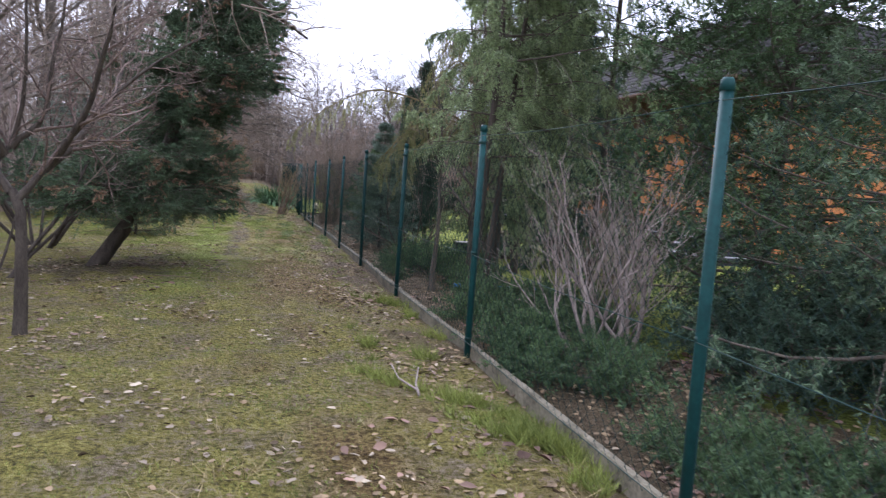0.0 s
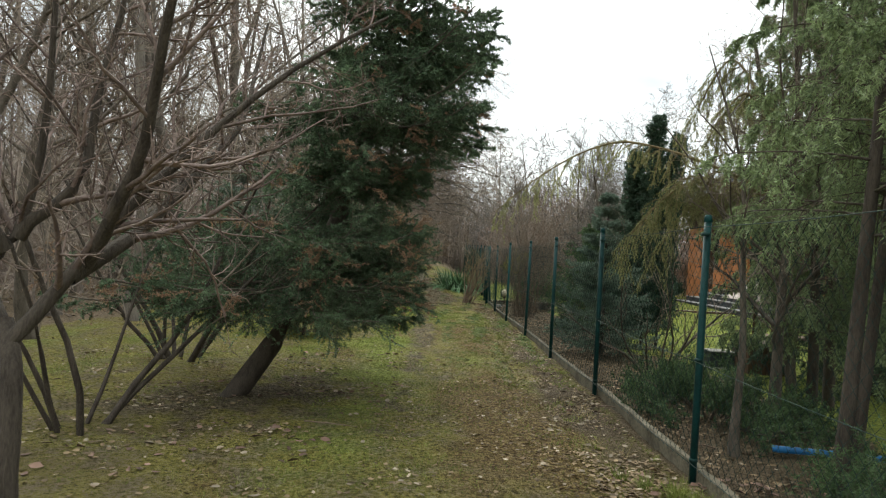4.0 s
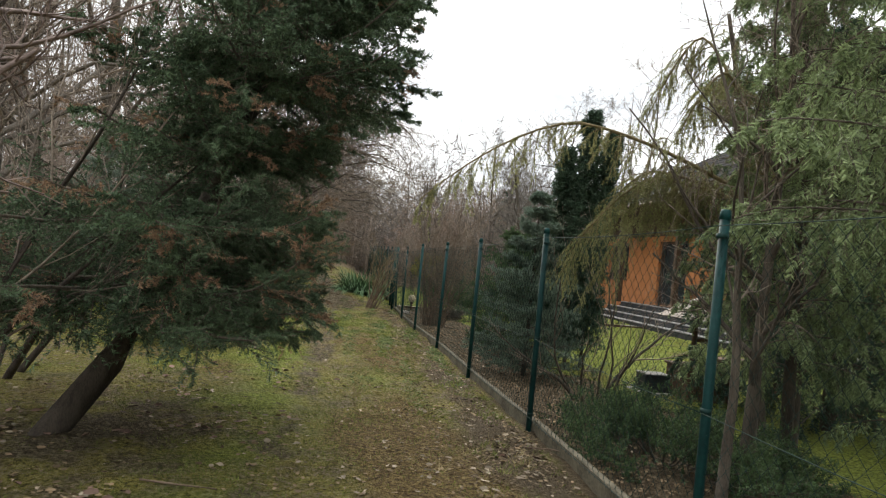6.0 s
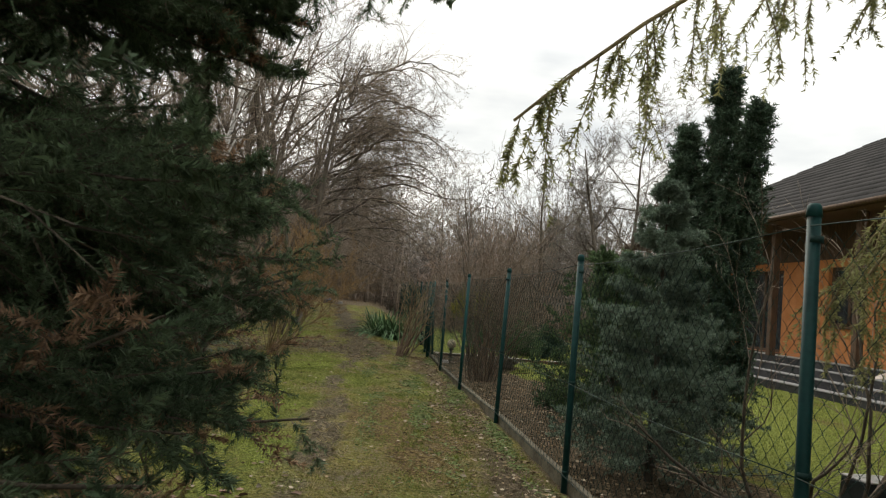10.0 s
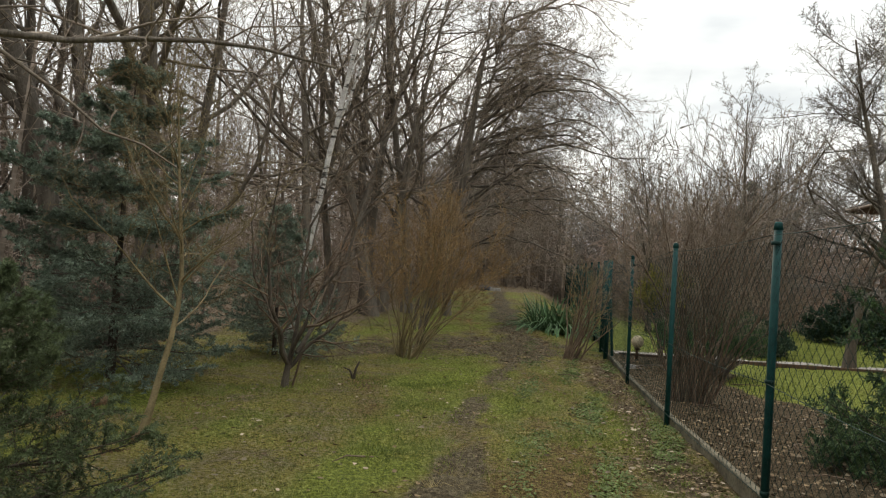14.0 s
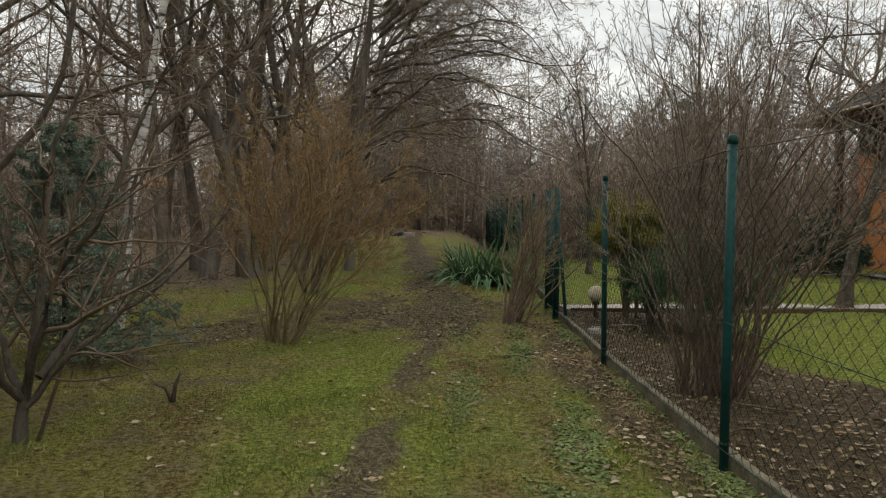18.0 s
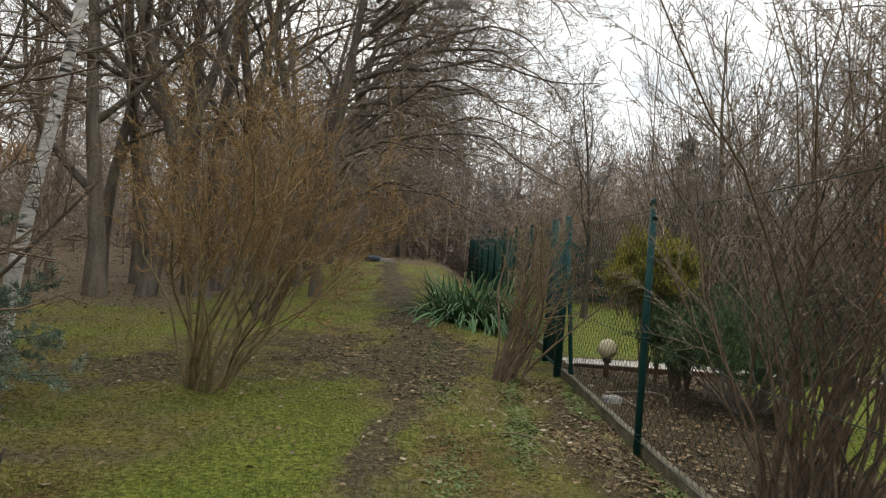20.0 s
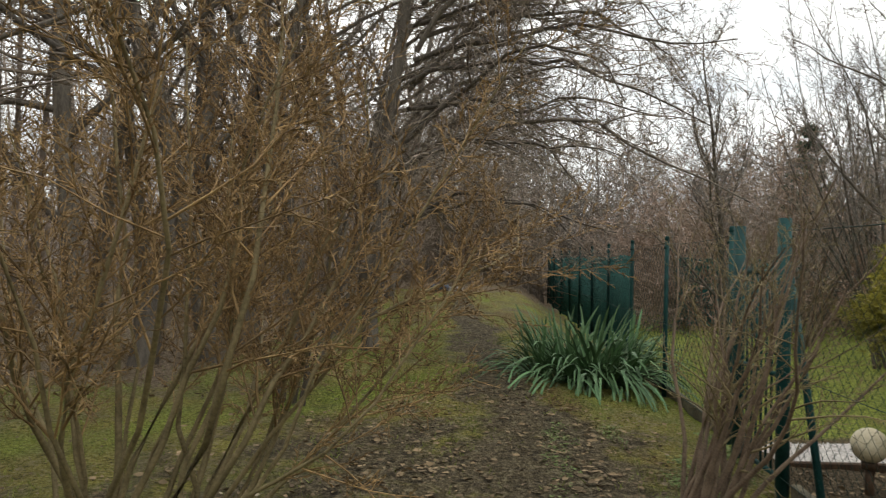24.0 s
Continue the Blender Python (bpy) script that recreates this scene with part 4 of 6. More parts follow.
shrub("garden_shrub", 9.0, 38.0, "wide grey twiggy shrub with upright stems beyond the house", 6.6, 26, 0.028, 24, (0, 0), (11, 8, 6), 53, M_BARK, M_GREYTWIG, 0.6, 0.07, 0.05, 0.0042, tl=0.3)
shrub("garden_shrub", 6.0, 35.6, "bushy brown twiggy shrub behind the lawn", 5.0, 24, 0.024, 26, (0, 0), (10, 8, 6), 54, M_BROWNSTEM, M_FAR_TWIG, 0.6, 0.08, 0.04, 0.004, tl=0.32)

# woods: a few trees and thickets, repeated
wood_kinds = [bare_tree("wood_tree", -6.2 - 2.1 * k, 16.5 + 5 * k, "tall bare woodland tree with dark bark", 12 + k, 0.1 + 0.025 * k, (0.05 * (k - 1), 0.03), (12, 9, 7, 3), 46, 60 + k, M_WOODBARK, M_TWIG, 0.16, 0.05, 0.03, 0.008, limb=0.4, group="woodland trees", fine=3) for k in range(4)]
wood_kinds.append(bare_tree("wood_tree", -4.46, 29.6, "bare woodland tree at the wood's edge", 11, 0.14, (0.02, 0), (12, 10, 8, 3), 52, 65, M_WOODBARK, M_TWIG, 0.12, 0.05, 0.03, 0.007, limb=0.42, group="woodland trees", fine=3))
# broad crowns that reach over the path
wood_kinds.append(bare_tree("wood_tree", -3.1, 31.6, "wide-crowned bare tree reaching over the path", 9.5, 0.14, (0.12, 0), (13, 10, 8, 6), 66, 66, M_WOODBARK, M_TWIG, 0.22, 0.05, 0.02, 0.0065, limb=0.58, group="woodland trees", fine=3, droop=0.02))
g_wood = np.random.default_rng(5)
spots = [(-3.8, 29.9), (-3.25, 30.6), (-5.15, 31.2), (-4.5, 31.4), (-3.05, 30.4), (-2.4, 31.6), (-1.95, 33.0), (-9.4, 27.0), (-4.0, 33.5), (-3.3, 38.5), (-2.9, 43.0), (-1.9, 46.5)]
over = [(-2.5, 35.6), (-2.2, 39.5), (-2.6, 43.5), (-1.6, 48.0)]
for k in range(34):
    spots.append((-6.3 - 12 * g_wood.uniform() ** 1.2, 8 + 50 * g_wood.uniform()))
for k in range(14):
    spots.append((g_wood.uniform(-14, 9), g_wood.uniform(54, 80)))
for k in range(16):
    spots.append((g_wood.uniform(4.5, 36), g_wood.uniform(46, 75)))
for k, (sx, sy) in enumerate(spots + over):
    kind = wood_kinds[5] if k >= len(spots) else wood_kinds[int(g_wood.integers(0, 5))]
    s = g_wood.uniform(0.75, 1.15) * (0.75 if sy > 53 else 1)
    turn = g_wood.uniform(-40, 40) if k >= len(spots) else g_wood.uniform(0, 360)
    copy_thing(kind, pose(sx, sy, gzf(sx, sy) - 0.02, 0, 0, turn) @ Matrix.Diagonal((s, s, s, 1)))
for sx, sy in ((-5.95, 22.8), (-5.3, 23.6), (-6.6, 25.0)):
    copy_thing(wood_kinds[3], pose(sx, sy, gzf(sx, sy) - 0.02, 0, 0, 90 * sx))
thickets = [shrub("thicket", -7.2, 12.0 + 6 * k, "brown tangled bare undergrowth at the wood's edge", 2.3 + 0.5 * k, 12, 0.014, 42, (0, 0), (8, 7, 5), 70 + k, M_FAR_TWIG, M_FAR_TWIG, 0.7, 0.1, 0.02, 0.0045, "undergrowth", 0.08, 0.5, 45, "undergrowth of the wood", 0) for k in range(3)]
for k in range(52):
    u = g_wood.uniform()
    if k < 26:
        sx, sy = -7.0 - 9 * u, 8 + 44 * g_wood.uniform()
    elif k < 34:
        sx, sy = g_wood.uniform(-6, -2.8), g_wood.uniform(36, 50)
    elif k < 44:
        sx, sy = g_wood.uniform(-10, 12), g_wood.uniform(49, 60)
    else:
        sx, sy = g_wood.uniform(5, 34), g_wood.uniform(40, 60)
    s = g_wood.uniform(0.7, 1.25)
    copy_thing(thickets[k % 3], pose(sx, sy, gzf(sx, sy) - 0.02, 0, 0, g_wood.uniform(0, 360)) @ Matrix.Diagonal((s, s, s, 1)))


def far_woods(name, label, n_trunk, n_twig, place, seed, h=(6, 11), twig=(0.5, 1.6), w=0.02, thick=(0.02, 0.06), mat=M_FAR_TWIG):
    """Distant bare woods: slim trunks and countless twigs, joined."""
    global R
    keep, R = R, np.random.default_rng(seed)
    x, y = place(n_trunk)
    g = gz(x, y) - 0.1
    D = np.stack([R.normal(0, 0.07, n_trunk), R.normal(0, 0.07, n_trunk), np.ones(n_trunk)], -1)
    H = R.uniform(*h, n_trunk)
    trunks = blades(np.stack([x, y, g], -1), D, H, R.uniform(*thick, n_trunk))
    k = R.integers(0, n_trunk, n_twig)
    q = R.uniform(0, 0.95, n_twig) ** 0.9
    P = np.stack([x[k], y[k], g[k]], -1) + unit(D)[k] * (H[k] * q)[:, None] + R.normal(0, 0.55, (n_twig, 3)) * [1, 1, 0.5]
    P[:, 2] = np.maximum(P[:, 2], g[k] + 0.05)
    W = R.normal(0, 1, (n_twig, 3)) * [1, 1, 0.7] + [0, 0, 0.7]
    twigs = blades(P, W, R.uniform(*twig, n_twig) * (1.1 - 0.5 * q), w * R.uniform(0.5, 1.4, n_twig))
    tagged(part(name, joined(trunks, twigs), mat), label, "woods", kind="stuff")
    R = keep


def ring_ahead(n):
    a = np.radians(R.uniform(-75, 62, n))
    d = R.uniform(52, 80, n)
    return 1 + d * np.sin(a), 6 + d * np.cos(a)


far_woods("far_woods", "distant grey-brown bare woods closing the view", 750, 90000, ring_ahead, 130, (4, 13), (0.6, 2.4), 0.065, (0.08, 0.25), M_GREYTWIG)
far_woods("wood_thicket", "dense bare brushwood behind the lawn", 420, 40000, lambda n: (-8.5 - 10 * R.uniform(0, 1, n), R.uniform(4, 52, n)), 131, (1.2, 6.0), (0.4, 1.5), 0.022)
far_woods("wood_crowns", "fine bare crowns of the wood against the sky", 70, 18000, lambda n: (-5.6 - 9 * R.uniform(0, 1, n), R.uniform(15, 50, n)), 135, (7, 12.5), (0.4, 1.3), 0.02, (0.05, 0.12))
far_woods("brushwood", "brown brushwood where the path enters the wood", 260, 30000, lambda n: (R.uniform(-9, 13, n), R.uniform(49.5, 57, n)), 132, (1.5, 7.5), (0.4, 1.6), 0.04, (0.03, 0.09), M_GREYTWIG)
# extra brush, put in for the shade where the path runs under the trees
far_woods("brushwood", "close-set brush added to darken the shaded end of the path", 200, 12000, lambda n: (R.uniform(-4.5, 2.6, n), R.uniform(45, 56, n)), 136, (3.0, 8.0), (0.4, 1.5), 0.035, (0.06, 0.16), M_TWIG)
far_woods("brushwood", "brown bare bushes behind the garden lawn", 260, 40000, lambda n: (R.uniform(3.2, 17, n), R.uniform(37, 46, n)), 133, (1.0, 5.5), (0.3, 1.2), 0.024, (0.03, 0.09), M_RUSSET)
far_woods("brushwood", "brown tangled bushes between the trees beside the path", 90, 12000, lambda n: (-3.2 - 3.2 * R.uniform(0, 1, n), R.uniform(35, 50, n)), 134, (1.0, 5.5), (0.3, 1.1), 0.024)

# ---- conifers ----


def conifer(name, x, y, label, H, rad, boughs, per, need, nl, nw, mat, seed, r=0.06, z0=0.3, lean=(0, 0), rise=0.1, droop=(-0.05, 0.12), dead=0.0, flat=0.35, shape=0.8, hang=0.0, keep_x=None, skew=1.0, fine_x=None, bend=0.05, category="conifer", ahead=0.7, extra=None, whorls=0, lopsided=False):
    """An evergreen: trunk, limbs, and needles on two orders of twigs."""
    global R
    keep, R = R, np.random.default_rng(seed)
    t = thing(name, x, y, gzf(x, y), label, category)
    trunk = grow([[0, 0, -0.08]], [[lean[0], lean[1], 1]], H, r, 12, 0.02, bend, 0.1)
    part("trunk", tubes([trunk], 10), M_DARKBARK, t, smooth=True)
    u = ((np.arange(boughs) + R.uniform(0, 1, boughs)) / boughs) ** skew
    if whorls:
        u = np.clip((np.floor(u * whorls) + R.normal(0.5, 0.1, boughs)) / whorls, 0, 1)
    f = np.clip((z0 + (1 - z0) * u) * 12, 0, 11.99) if z0 < 1 else u
    i = f.astype(int)
    P = trunk[0][0, i] * (1 - (f - i))[:, None] + trunk[0][0, i + 1] * (f - i)[:, None]
    az = np.arange(boughs) * 2.39996 + R.normal(0, 0.3, boughs)
    L = rad * ((1 - u) ** shape * 0.93 + 0.07) * R.uniform(0.75, 1.12, boughs)
    if lopsided:
        # thin high up on the sides away from the light
        high = P[:, 2] > 1.9
        L = L * np.where(high & (np.cos(az) < -0.2), 0.32, 1) * np.where(high & (np.sin(az) > 0.5), 0.42, 1)
    D = np.stack([np.cos(az), np.sin(az), rise + 0.35 * u], -1)
    for m, e0, e1, a0, a1, l0, l1 in extra or ():
        # more boughs on one side: how many, lowest and highest foot, between two bearings, shortest and longest
        k = R.uniform(e0, e1, m)
        at = np.stack([np.interp(k, trunk[0][0][:, 2], trunk[0][0][:, c]) for c in range(3)], -1)
        b = np.radians(R.uniform(a0, a1, m))
        P, az, L = np.concatenate([P, at]), np.concatenate([az, b]), np.concatenate([L, R.uniform(l0, l1, m)])
        D = np.concatenate([D, np.stack([np.cos(b), np.sin(b), np.full(m, rise)], -1)])
        boughs += m
    if keep_x is not None:
        room = (keep_x - x - P[:, 0]) / np.maximum(np.cos(az), 0.05)
        low = P[:, 2] < 2.5
        L = np.where(low & (np.cos(az) > 0.05), np.minimum(L, np.maximum(room * 0.93, 0.3)), L)
        over = (keep_x + 0.5 - x - P[:, 0]) / np.maximum(np.cos(az), 0.05)
        L = np.where(np.cos(az) > 0.05, np.minimum(L, np.maximum(over, 0.3)), L)
    line = grow(P, D, L, np.maximum(0.009 * L, 0.004), 7, 0.05, np.linspace(droop[0], droop[1], 7), 0.3)
    P, D, L2, r2 = spawn(line, L, per[0], 0.08, 0.99, 52, 0.42, 0.6, 0.7, flat, 0.002)
    second = grow(P, D + [0, 0, -hang], L2, r2, 4, 0.08, -hang * 0.5, 0.4)
    P, D, L3, r3 = spawn(second, L2, per[1], 0.1, 0.98, 45, 0.5, 0.7, 0.5, flat, 0.0028)
    L3 = np.maximum(L3, nl * 1.6)
    third = grow(P, D + [0, 0, -hang], L3, r3, 3, 0.08, -hang, 0.5)
    part("branchwork", joined(tubes([line], 5), ribbons(second), spikes(third)), M_BARK, t)
    pick = lambda ln, s: (ln[0][s], ln[1][s])
    if fine_x is not None:
        close = (third[0][:, -1, 0] + x > fine_x) & (third[0][:, -1, 2] < 2.6) & (third[0][:, -1, 2] > 0.3)
    if dead:
        bough_of = np.repeat(np.arange(boughs), per[0])
        along = (np.arange(len(second[0])) % per[0]) / per[0]
        tips = (R.uniform(0, 1, len(second[0])) < dead * np.where(bough_of % 3 == 0, 4.2, 0.15) * np.where(along > 0.5, 1.3, 0.15) * np.where(second[0][:, 0, 2] < 1.7, 1.5, 0.8)) & (second[0][:, 0, 2] < H * 0.6)
        dead3 = np.repeat(tips, per[1])
        part("dead_needles", joined(needles_on(pick(second, tips), need[0], nl * 0.8, nw * 0.6), needles_on(pick(third, dead3), need[1] + 20, nl * 0.75, nw * 0.55)), M_DEAD, t, "rust-brown dead needles")
        second, third = pick(second, ~tips), pick(third, ~dead3)
        if fine_x is not None:
            close = close[~dead3]
    if fine_x is not None:
        part("near_foliage", needles_on(pick(third, close), 100, nl * 0.74, nw * 0.23, ahead), mat, t)
        third = pick(third, ~close)
    part("foliage", joined(needles_on(line, need[0], nl, nw, ahead, 0.35), needles_on(second, need[0], nl, nw, ahead), needles_on(third, need[1], nl, nw, ahead)), mat, t)
    R = keep
    return t


def cushion(name, x, y, label, rx, ry, H, n, per, need, nl, nw, mat, seed, stem=M_BARK, z0=0.0, lift=0.5, category="shrub", splay=0.1):
    """A low evergreen: stems that spread from the foot, with needled twigs in tufts."""
    global R
    keep, R = R, np.random.default_rng(seed)
    t = thing(name, x, y, gzf(x, y), label, category)
    az, q = R.uniform(0, 2 * np.pi, n), np.sqrt(R.uniform(0.03, 1, n))
    top = np.stack([rx * q * np.cos(az), ry * q * np.sin(az), z0 + (H - z0) * (1 - 0.75 * q**2) * R.uniform(0.45, 1.05, n)], -1)
    foot = np.stack([0.12 * np.cos(az), 0.12 * np.sin(az), np.full(n, -0.05)], -1)
    s = np.linspace(0, 1, 7)[None, :, None]
    mid = (foot + top) / 2 + np.stack([top[:, 0] * 0.1, top[:, 1] * 0.1, -lift * 0.3 * top[:, 2]], -1)
    if z0 > 0:
        leg = R.integers(0, 3, n)
        foot = np.stack([0.1 * np.cos(leg * 2.1), 0.1 * np.sin(leg * 2.1), np.full(n, -0.05)], -1) + R.normal(0, 0.008, (n, 3)) * [1, 1, 0]
        mid = np.stack([0.9 * foot[:, 0] + splay * top[:, 0], 0.9 * foot[:, 1] + splay * top[:, 1], z0 * R.uniform(0.9, 1.4, n)], -1) + R.normal(0, 0.25 * splay, (n, 3)) * [1, 1, 0.4]
    pts = foot[:, None] * (1 - s) ** 2 + 2 * mid[:, None] * s * (1 - s) + top[:, None] * s**2 + R.normal(0, 0.012, (n, 7, 3)) * s
    line = (pts, np.linspace(0.011, 0.003, 7)[None] * np.ones((n, 1)))
    L = np.linalg.norm(top - foot, axis=1)
    P, D, L2, r2 = spawn(line, np.clip(L, 0.3, 0.8), per[0], 0.45 if z0 == 0 else 0.6, 1.0, 45, 0.38, 0.6, 0.3, 1.0, 0.002)
    second = grow(P, D, L2, r2, 3, 0.1, 0.06, 0.5)
    P, D, L3, r3 = spawn(second, L2, per[1], 0.1, 1.0, 40, 0.55, 0.7, 0.3, 1.0, 0.0015)
    third = grow(P, D, L3, r3, 2, 0.1, 0.05, 0.5)
    for i in range(n if n <= 60 else 0):
        part("stem", tubes([(line[0][i : i + 1], line[1][i : i + 1])], 5), stem, t, smooth=True)
    if n > 60:
        part("stem", tubes([line], 4), stem, t)
    part("branchwork", joined(ribbons(second), spikes(third)), stem, t)
    part("foliage", joined(needles_on(second, need, nl, nw), needles_on(third, need, nl, nw)), mat, t)
    R = keep
    return t


conifer("spruce_tree", -1.33, 10.45, "large dark spruce with browned lower branches and leaning trunk", 8.3, 2.1, 190, (18, 7), (44, 28), 0.032, 0.0105, M_NEEDLE, 81, 0.11, 0.125, (0.85, 0.36), 0.04, (-0.07, 0.11), 0.065, keep_x=0.52, shape=0.42, hang=0.05, flat=0.26, whorls=12, lopsided=True, bend=0.3, skew=1.6, fine_x=-0.3, extra=((36, 1.15, 1.95, 52, 116, 1.2, 1.7), (34, 1.9, 4.6, -135, -25, 0.9, 1.6), (12, 2.2, 3.8, -30, 48, 1.2, 1.8)))
conifer("young_spruce", -1.55, 15.6, "low young green spruce on the lawn", 1.35, 1.0, 60, (14, 5), (40, 26), 0.026, 0.0055, M_YOUNG, 82, 0.035, 0.05, rise=0.15, dead=0.05, shape=0.7, flat=0.3, whorls=8)
conifer("blue_spruce", -3.75, 20.3, "silvery blue spruce with sweeping lower branches", 3.7, 1.95, 80, (17, 7), (30, 24), 0.04, 0.0115, M_BLUE, 83, 0.06, 0.06, (0.04, 0), 0.05, (-0.07, 0.12), shape=0.75, flat=0.14, whorls=8)
conifer("blue_spruce", -2.9, 23.2, "small blue spruce beneath the birch", 2.3, 1.2, 56, (14, 5), (32, 20), 0.04, 0.0085, M_BLUE, 84, 0.04, 0.05, rise=0.1)
conifer("weeping_conifer", 3.25, 8.1, "tall weeping conifer with hanging olive sprays", 9.0, 1.2, 54, (16, 8), (16, 15), 0.042, 0.0105, M_WEEP, 85, 0.055, 0.2, (0.05, 0.02), 0.12, (0.02, -0.13), flat=0.5, hang=0.42, shape=0.45, ahead=0.9, extra=((14, 2.0, 5.0, -75, 75, 1.2, 1.9),))
conifer("weeping_conifer", 3.5, 8.35, "second stem of weeping conifer with hanging sprays", 8.2, 1.25, 44, (16, 8), (16, 15), 0.042, 0.0105, M_WEEP, 86, 0.048, 0.24, (0.13, 0.05), 0.12, (0.02, -0.13), flat=0.5, hang=0.42, shape=0.45, ahead=0.9, extra=((12, 2.2, 4.6, -75, 75, 1.2, 2.0),))
conifer("weeping_conifer", 5.25, 9.0, "broad weeping conifer hiding the corner of the house", 8.0, 1.7, 42, (15, 8), (14, 14), 0.045, 0.012, M_WEEP, 88, 0.06, 0.06, (0.03, 0.0), 0.12, (0.02, -0.14), flat=0.5, hang=0.45, shape=0.45, ahead=0.9)
conifer("dark_spruce", 5.9, 6.4, "dark green spruce inside the garden", 7.4, 2.3, 200, (13, 5), (20, 13), 0.055, 0.017, M_JUNIPER, 87, 0.1, 0.07, rise=0.05, shape=0.65, hang=0.15)
conifer("dark_spruce", 5.6, 3.2, "dark green spruce beside the fence's start", 6.8, 2.3, 135, (13, 5), (28, 18), 0.05, 0.012, M_NEEDLE, 187, 0.1, 0.1, rise=0.05, shape=0.6, hang=0.15)
conifer("garden_spruce", 3.35, 15.0, "bushy blue-green spruce behind the fence", 2.7, 1.0, 100, (13, 5), (32, 18), 0.036, 0.0075, M_GREYGREEN, 88, 0.04, 0.04, rise=0.12, shape=0.95, keep_x=4.7, whorls=11)
cushion("creeping_juniper", 3.55, 10.9, "low spreading green juniper along the fence", 0.9, 1.8, 0.5, 60, (14, 4), 18, 0.034, 0.008, M_JUNIPER, 89)
cushion("creeping_juniper", 3.6, 7.0, "low spreading green juniper under the conifer", 0.9, 1.9, 0.42, 60, (14, 4), 18, 0.034, 0.008, M_JUNIPER, 90)
conifer("yew_bush", 3.8, 17.3, "dense olive green yew behind the fence", 2.1, 1.15, 84, (14, 6), (24, 16), 0.036, 0.0085, M_JUNIPER, 91, 0.04, 0.03, rise=0.3, shape=0.45, flat=0.6, category="shrub", whorls=9)
cushion("low_yew", 3.75, 18.9, "low dark green shrub on the leaf bed", 0.5, 0.5, 0.5, 55, (8, 4), 16, 0.034, 0.008, M_JUNIPER, 92)
cushion("mountain_pine", 3.95, 25.05, "rounded mountain pine with bare twisted lower stems", 0.85, 0.75, 1.25, 60, (10, 5), 26, 0.05, 0.006, M_JUNIPER, 93, M_GREYSTEM, 0.3, splay=0.7)
cushion("golden_conifer", 3.38, 26.35, "golden-tipped conifer clipped on bare stems", 0.44, 0.42, 1.75, 34, (18, 7), 24, 0.036, 0.008, M_YELLOW, 94, M_BROWNSTEM, 0.95, 0.0)
cushion("round_pine", 3.62, 26.0, "small green pine below the golden conifer", 0.42, 0.4, 1.0, 36, (10, 5), 22, 0.04, 0.006, M_JUNIPER, 95, M_BROWNSTEM, 0.45)
cushion("evergreen_shrub", 10.0, 34.4, "dark evergreen shrub at the end of the terrace steps", 1.5, 1.3, 1.7, 60, (12, 4), 14, 0.07, 0.035, M_THUJA, 96)
cushion("evergreen_shrub", 5.6, 28.9, "dark evergreen shrub beyond the gravel path", 0.9, 0.7, 0.9, 60, (8, 4), 14, 0.06, 0.03, M_THUJA, 97)
for k, (dx, dy, h) in enumerate(((0, 0, 4.1), (0.3, 0.12, 3.8), (-0.24, 0.2, 3.5))):
    conifer("columnar_thuja", 4.35 + dx, 16.2 + dy, "tall narrow columnar thuja behind the spruce", h, 0.6, 120, (8, 4), (14, 11), 0.05, 0.014, M_THUJA, 98 + k, 0.03, 0.05, rise=1.0, droop=(0.15, 0.2), flat=1.0, shape=0.3)
conifer("weeping_conifer", 4.45, 10.65, "weeping conifer with dense sprays from top to ground", 7.0, 1.05, 96, (15, 8), (14, 14), 0.042, 0.011, M_WEEP, 289, 0.06, 0.12, (0.0, 0), 0.1, (0.02, -0.15), flat=0.5, hang=0.5, shape=0.4, ahead=0.9)
conifer("weeping_conifer", 5.1, 11.5, "weeping conifer with sprays hanging to the ground", 7.0, 1.15, 84, (14, 8), (16, 14), 0.042, 0.0105, M_WEEP, 189, 0.07, 0.18, (-0.03, 0), 0.1, (0.02, -0.15), flat=0.5, hang=0.5, shape=0.45, ahead=0.9)
conifer("far_spruce", 9.3, 42.0, "dark green spruce among the bare bushes beyond the garden", 5.6, 1.35, 60, (10, 4), (12, 9), 0.09, 0.035, M_THUJA, 192, 0.08, 0.06, rise=0.05, shape=0.8, hang=0.1, whorls=12)
conifer("dark_spruce", 6.4, 12.7, "dark conifer at the edge of the lawn", 4.8, 2.0, 140, (12, 5), (28, 16), 0.06, 0.015, M_THUJA, 190, 0.09, 0.05, rise=0.05, shape=0.55, hang=0.3)
cushion("ground_juniper", 3.15, 5.2, "dark low juniper covering the leafy bed", 0.62, 1.5, 0.32, 60, (14, 4), 16, 0.034, 0.008, M_JUNIPER, 201)
cushion("ground_juniper", 3.35, 2.7, "dark low juniper at the start of the fence", 0.7, 1.1, 0.26, 50, (14, 4), 16, 0.034, 0.008, M_JUNIPER, 202)
cushion("evergreen_shrub", 4.9, 4.6, "dark evergreen shrub behind the pale shrubs", 1.0, 1.3, 1.1, 60, (12, 4), 16, 0.05, 0.014, M_THUJA, 198)

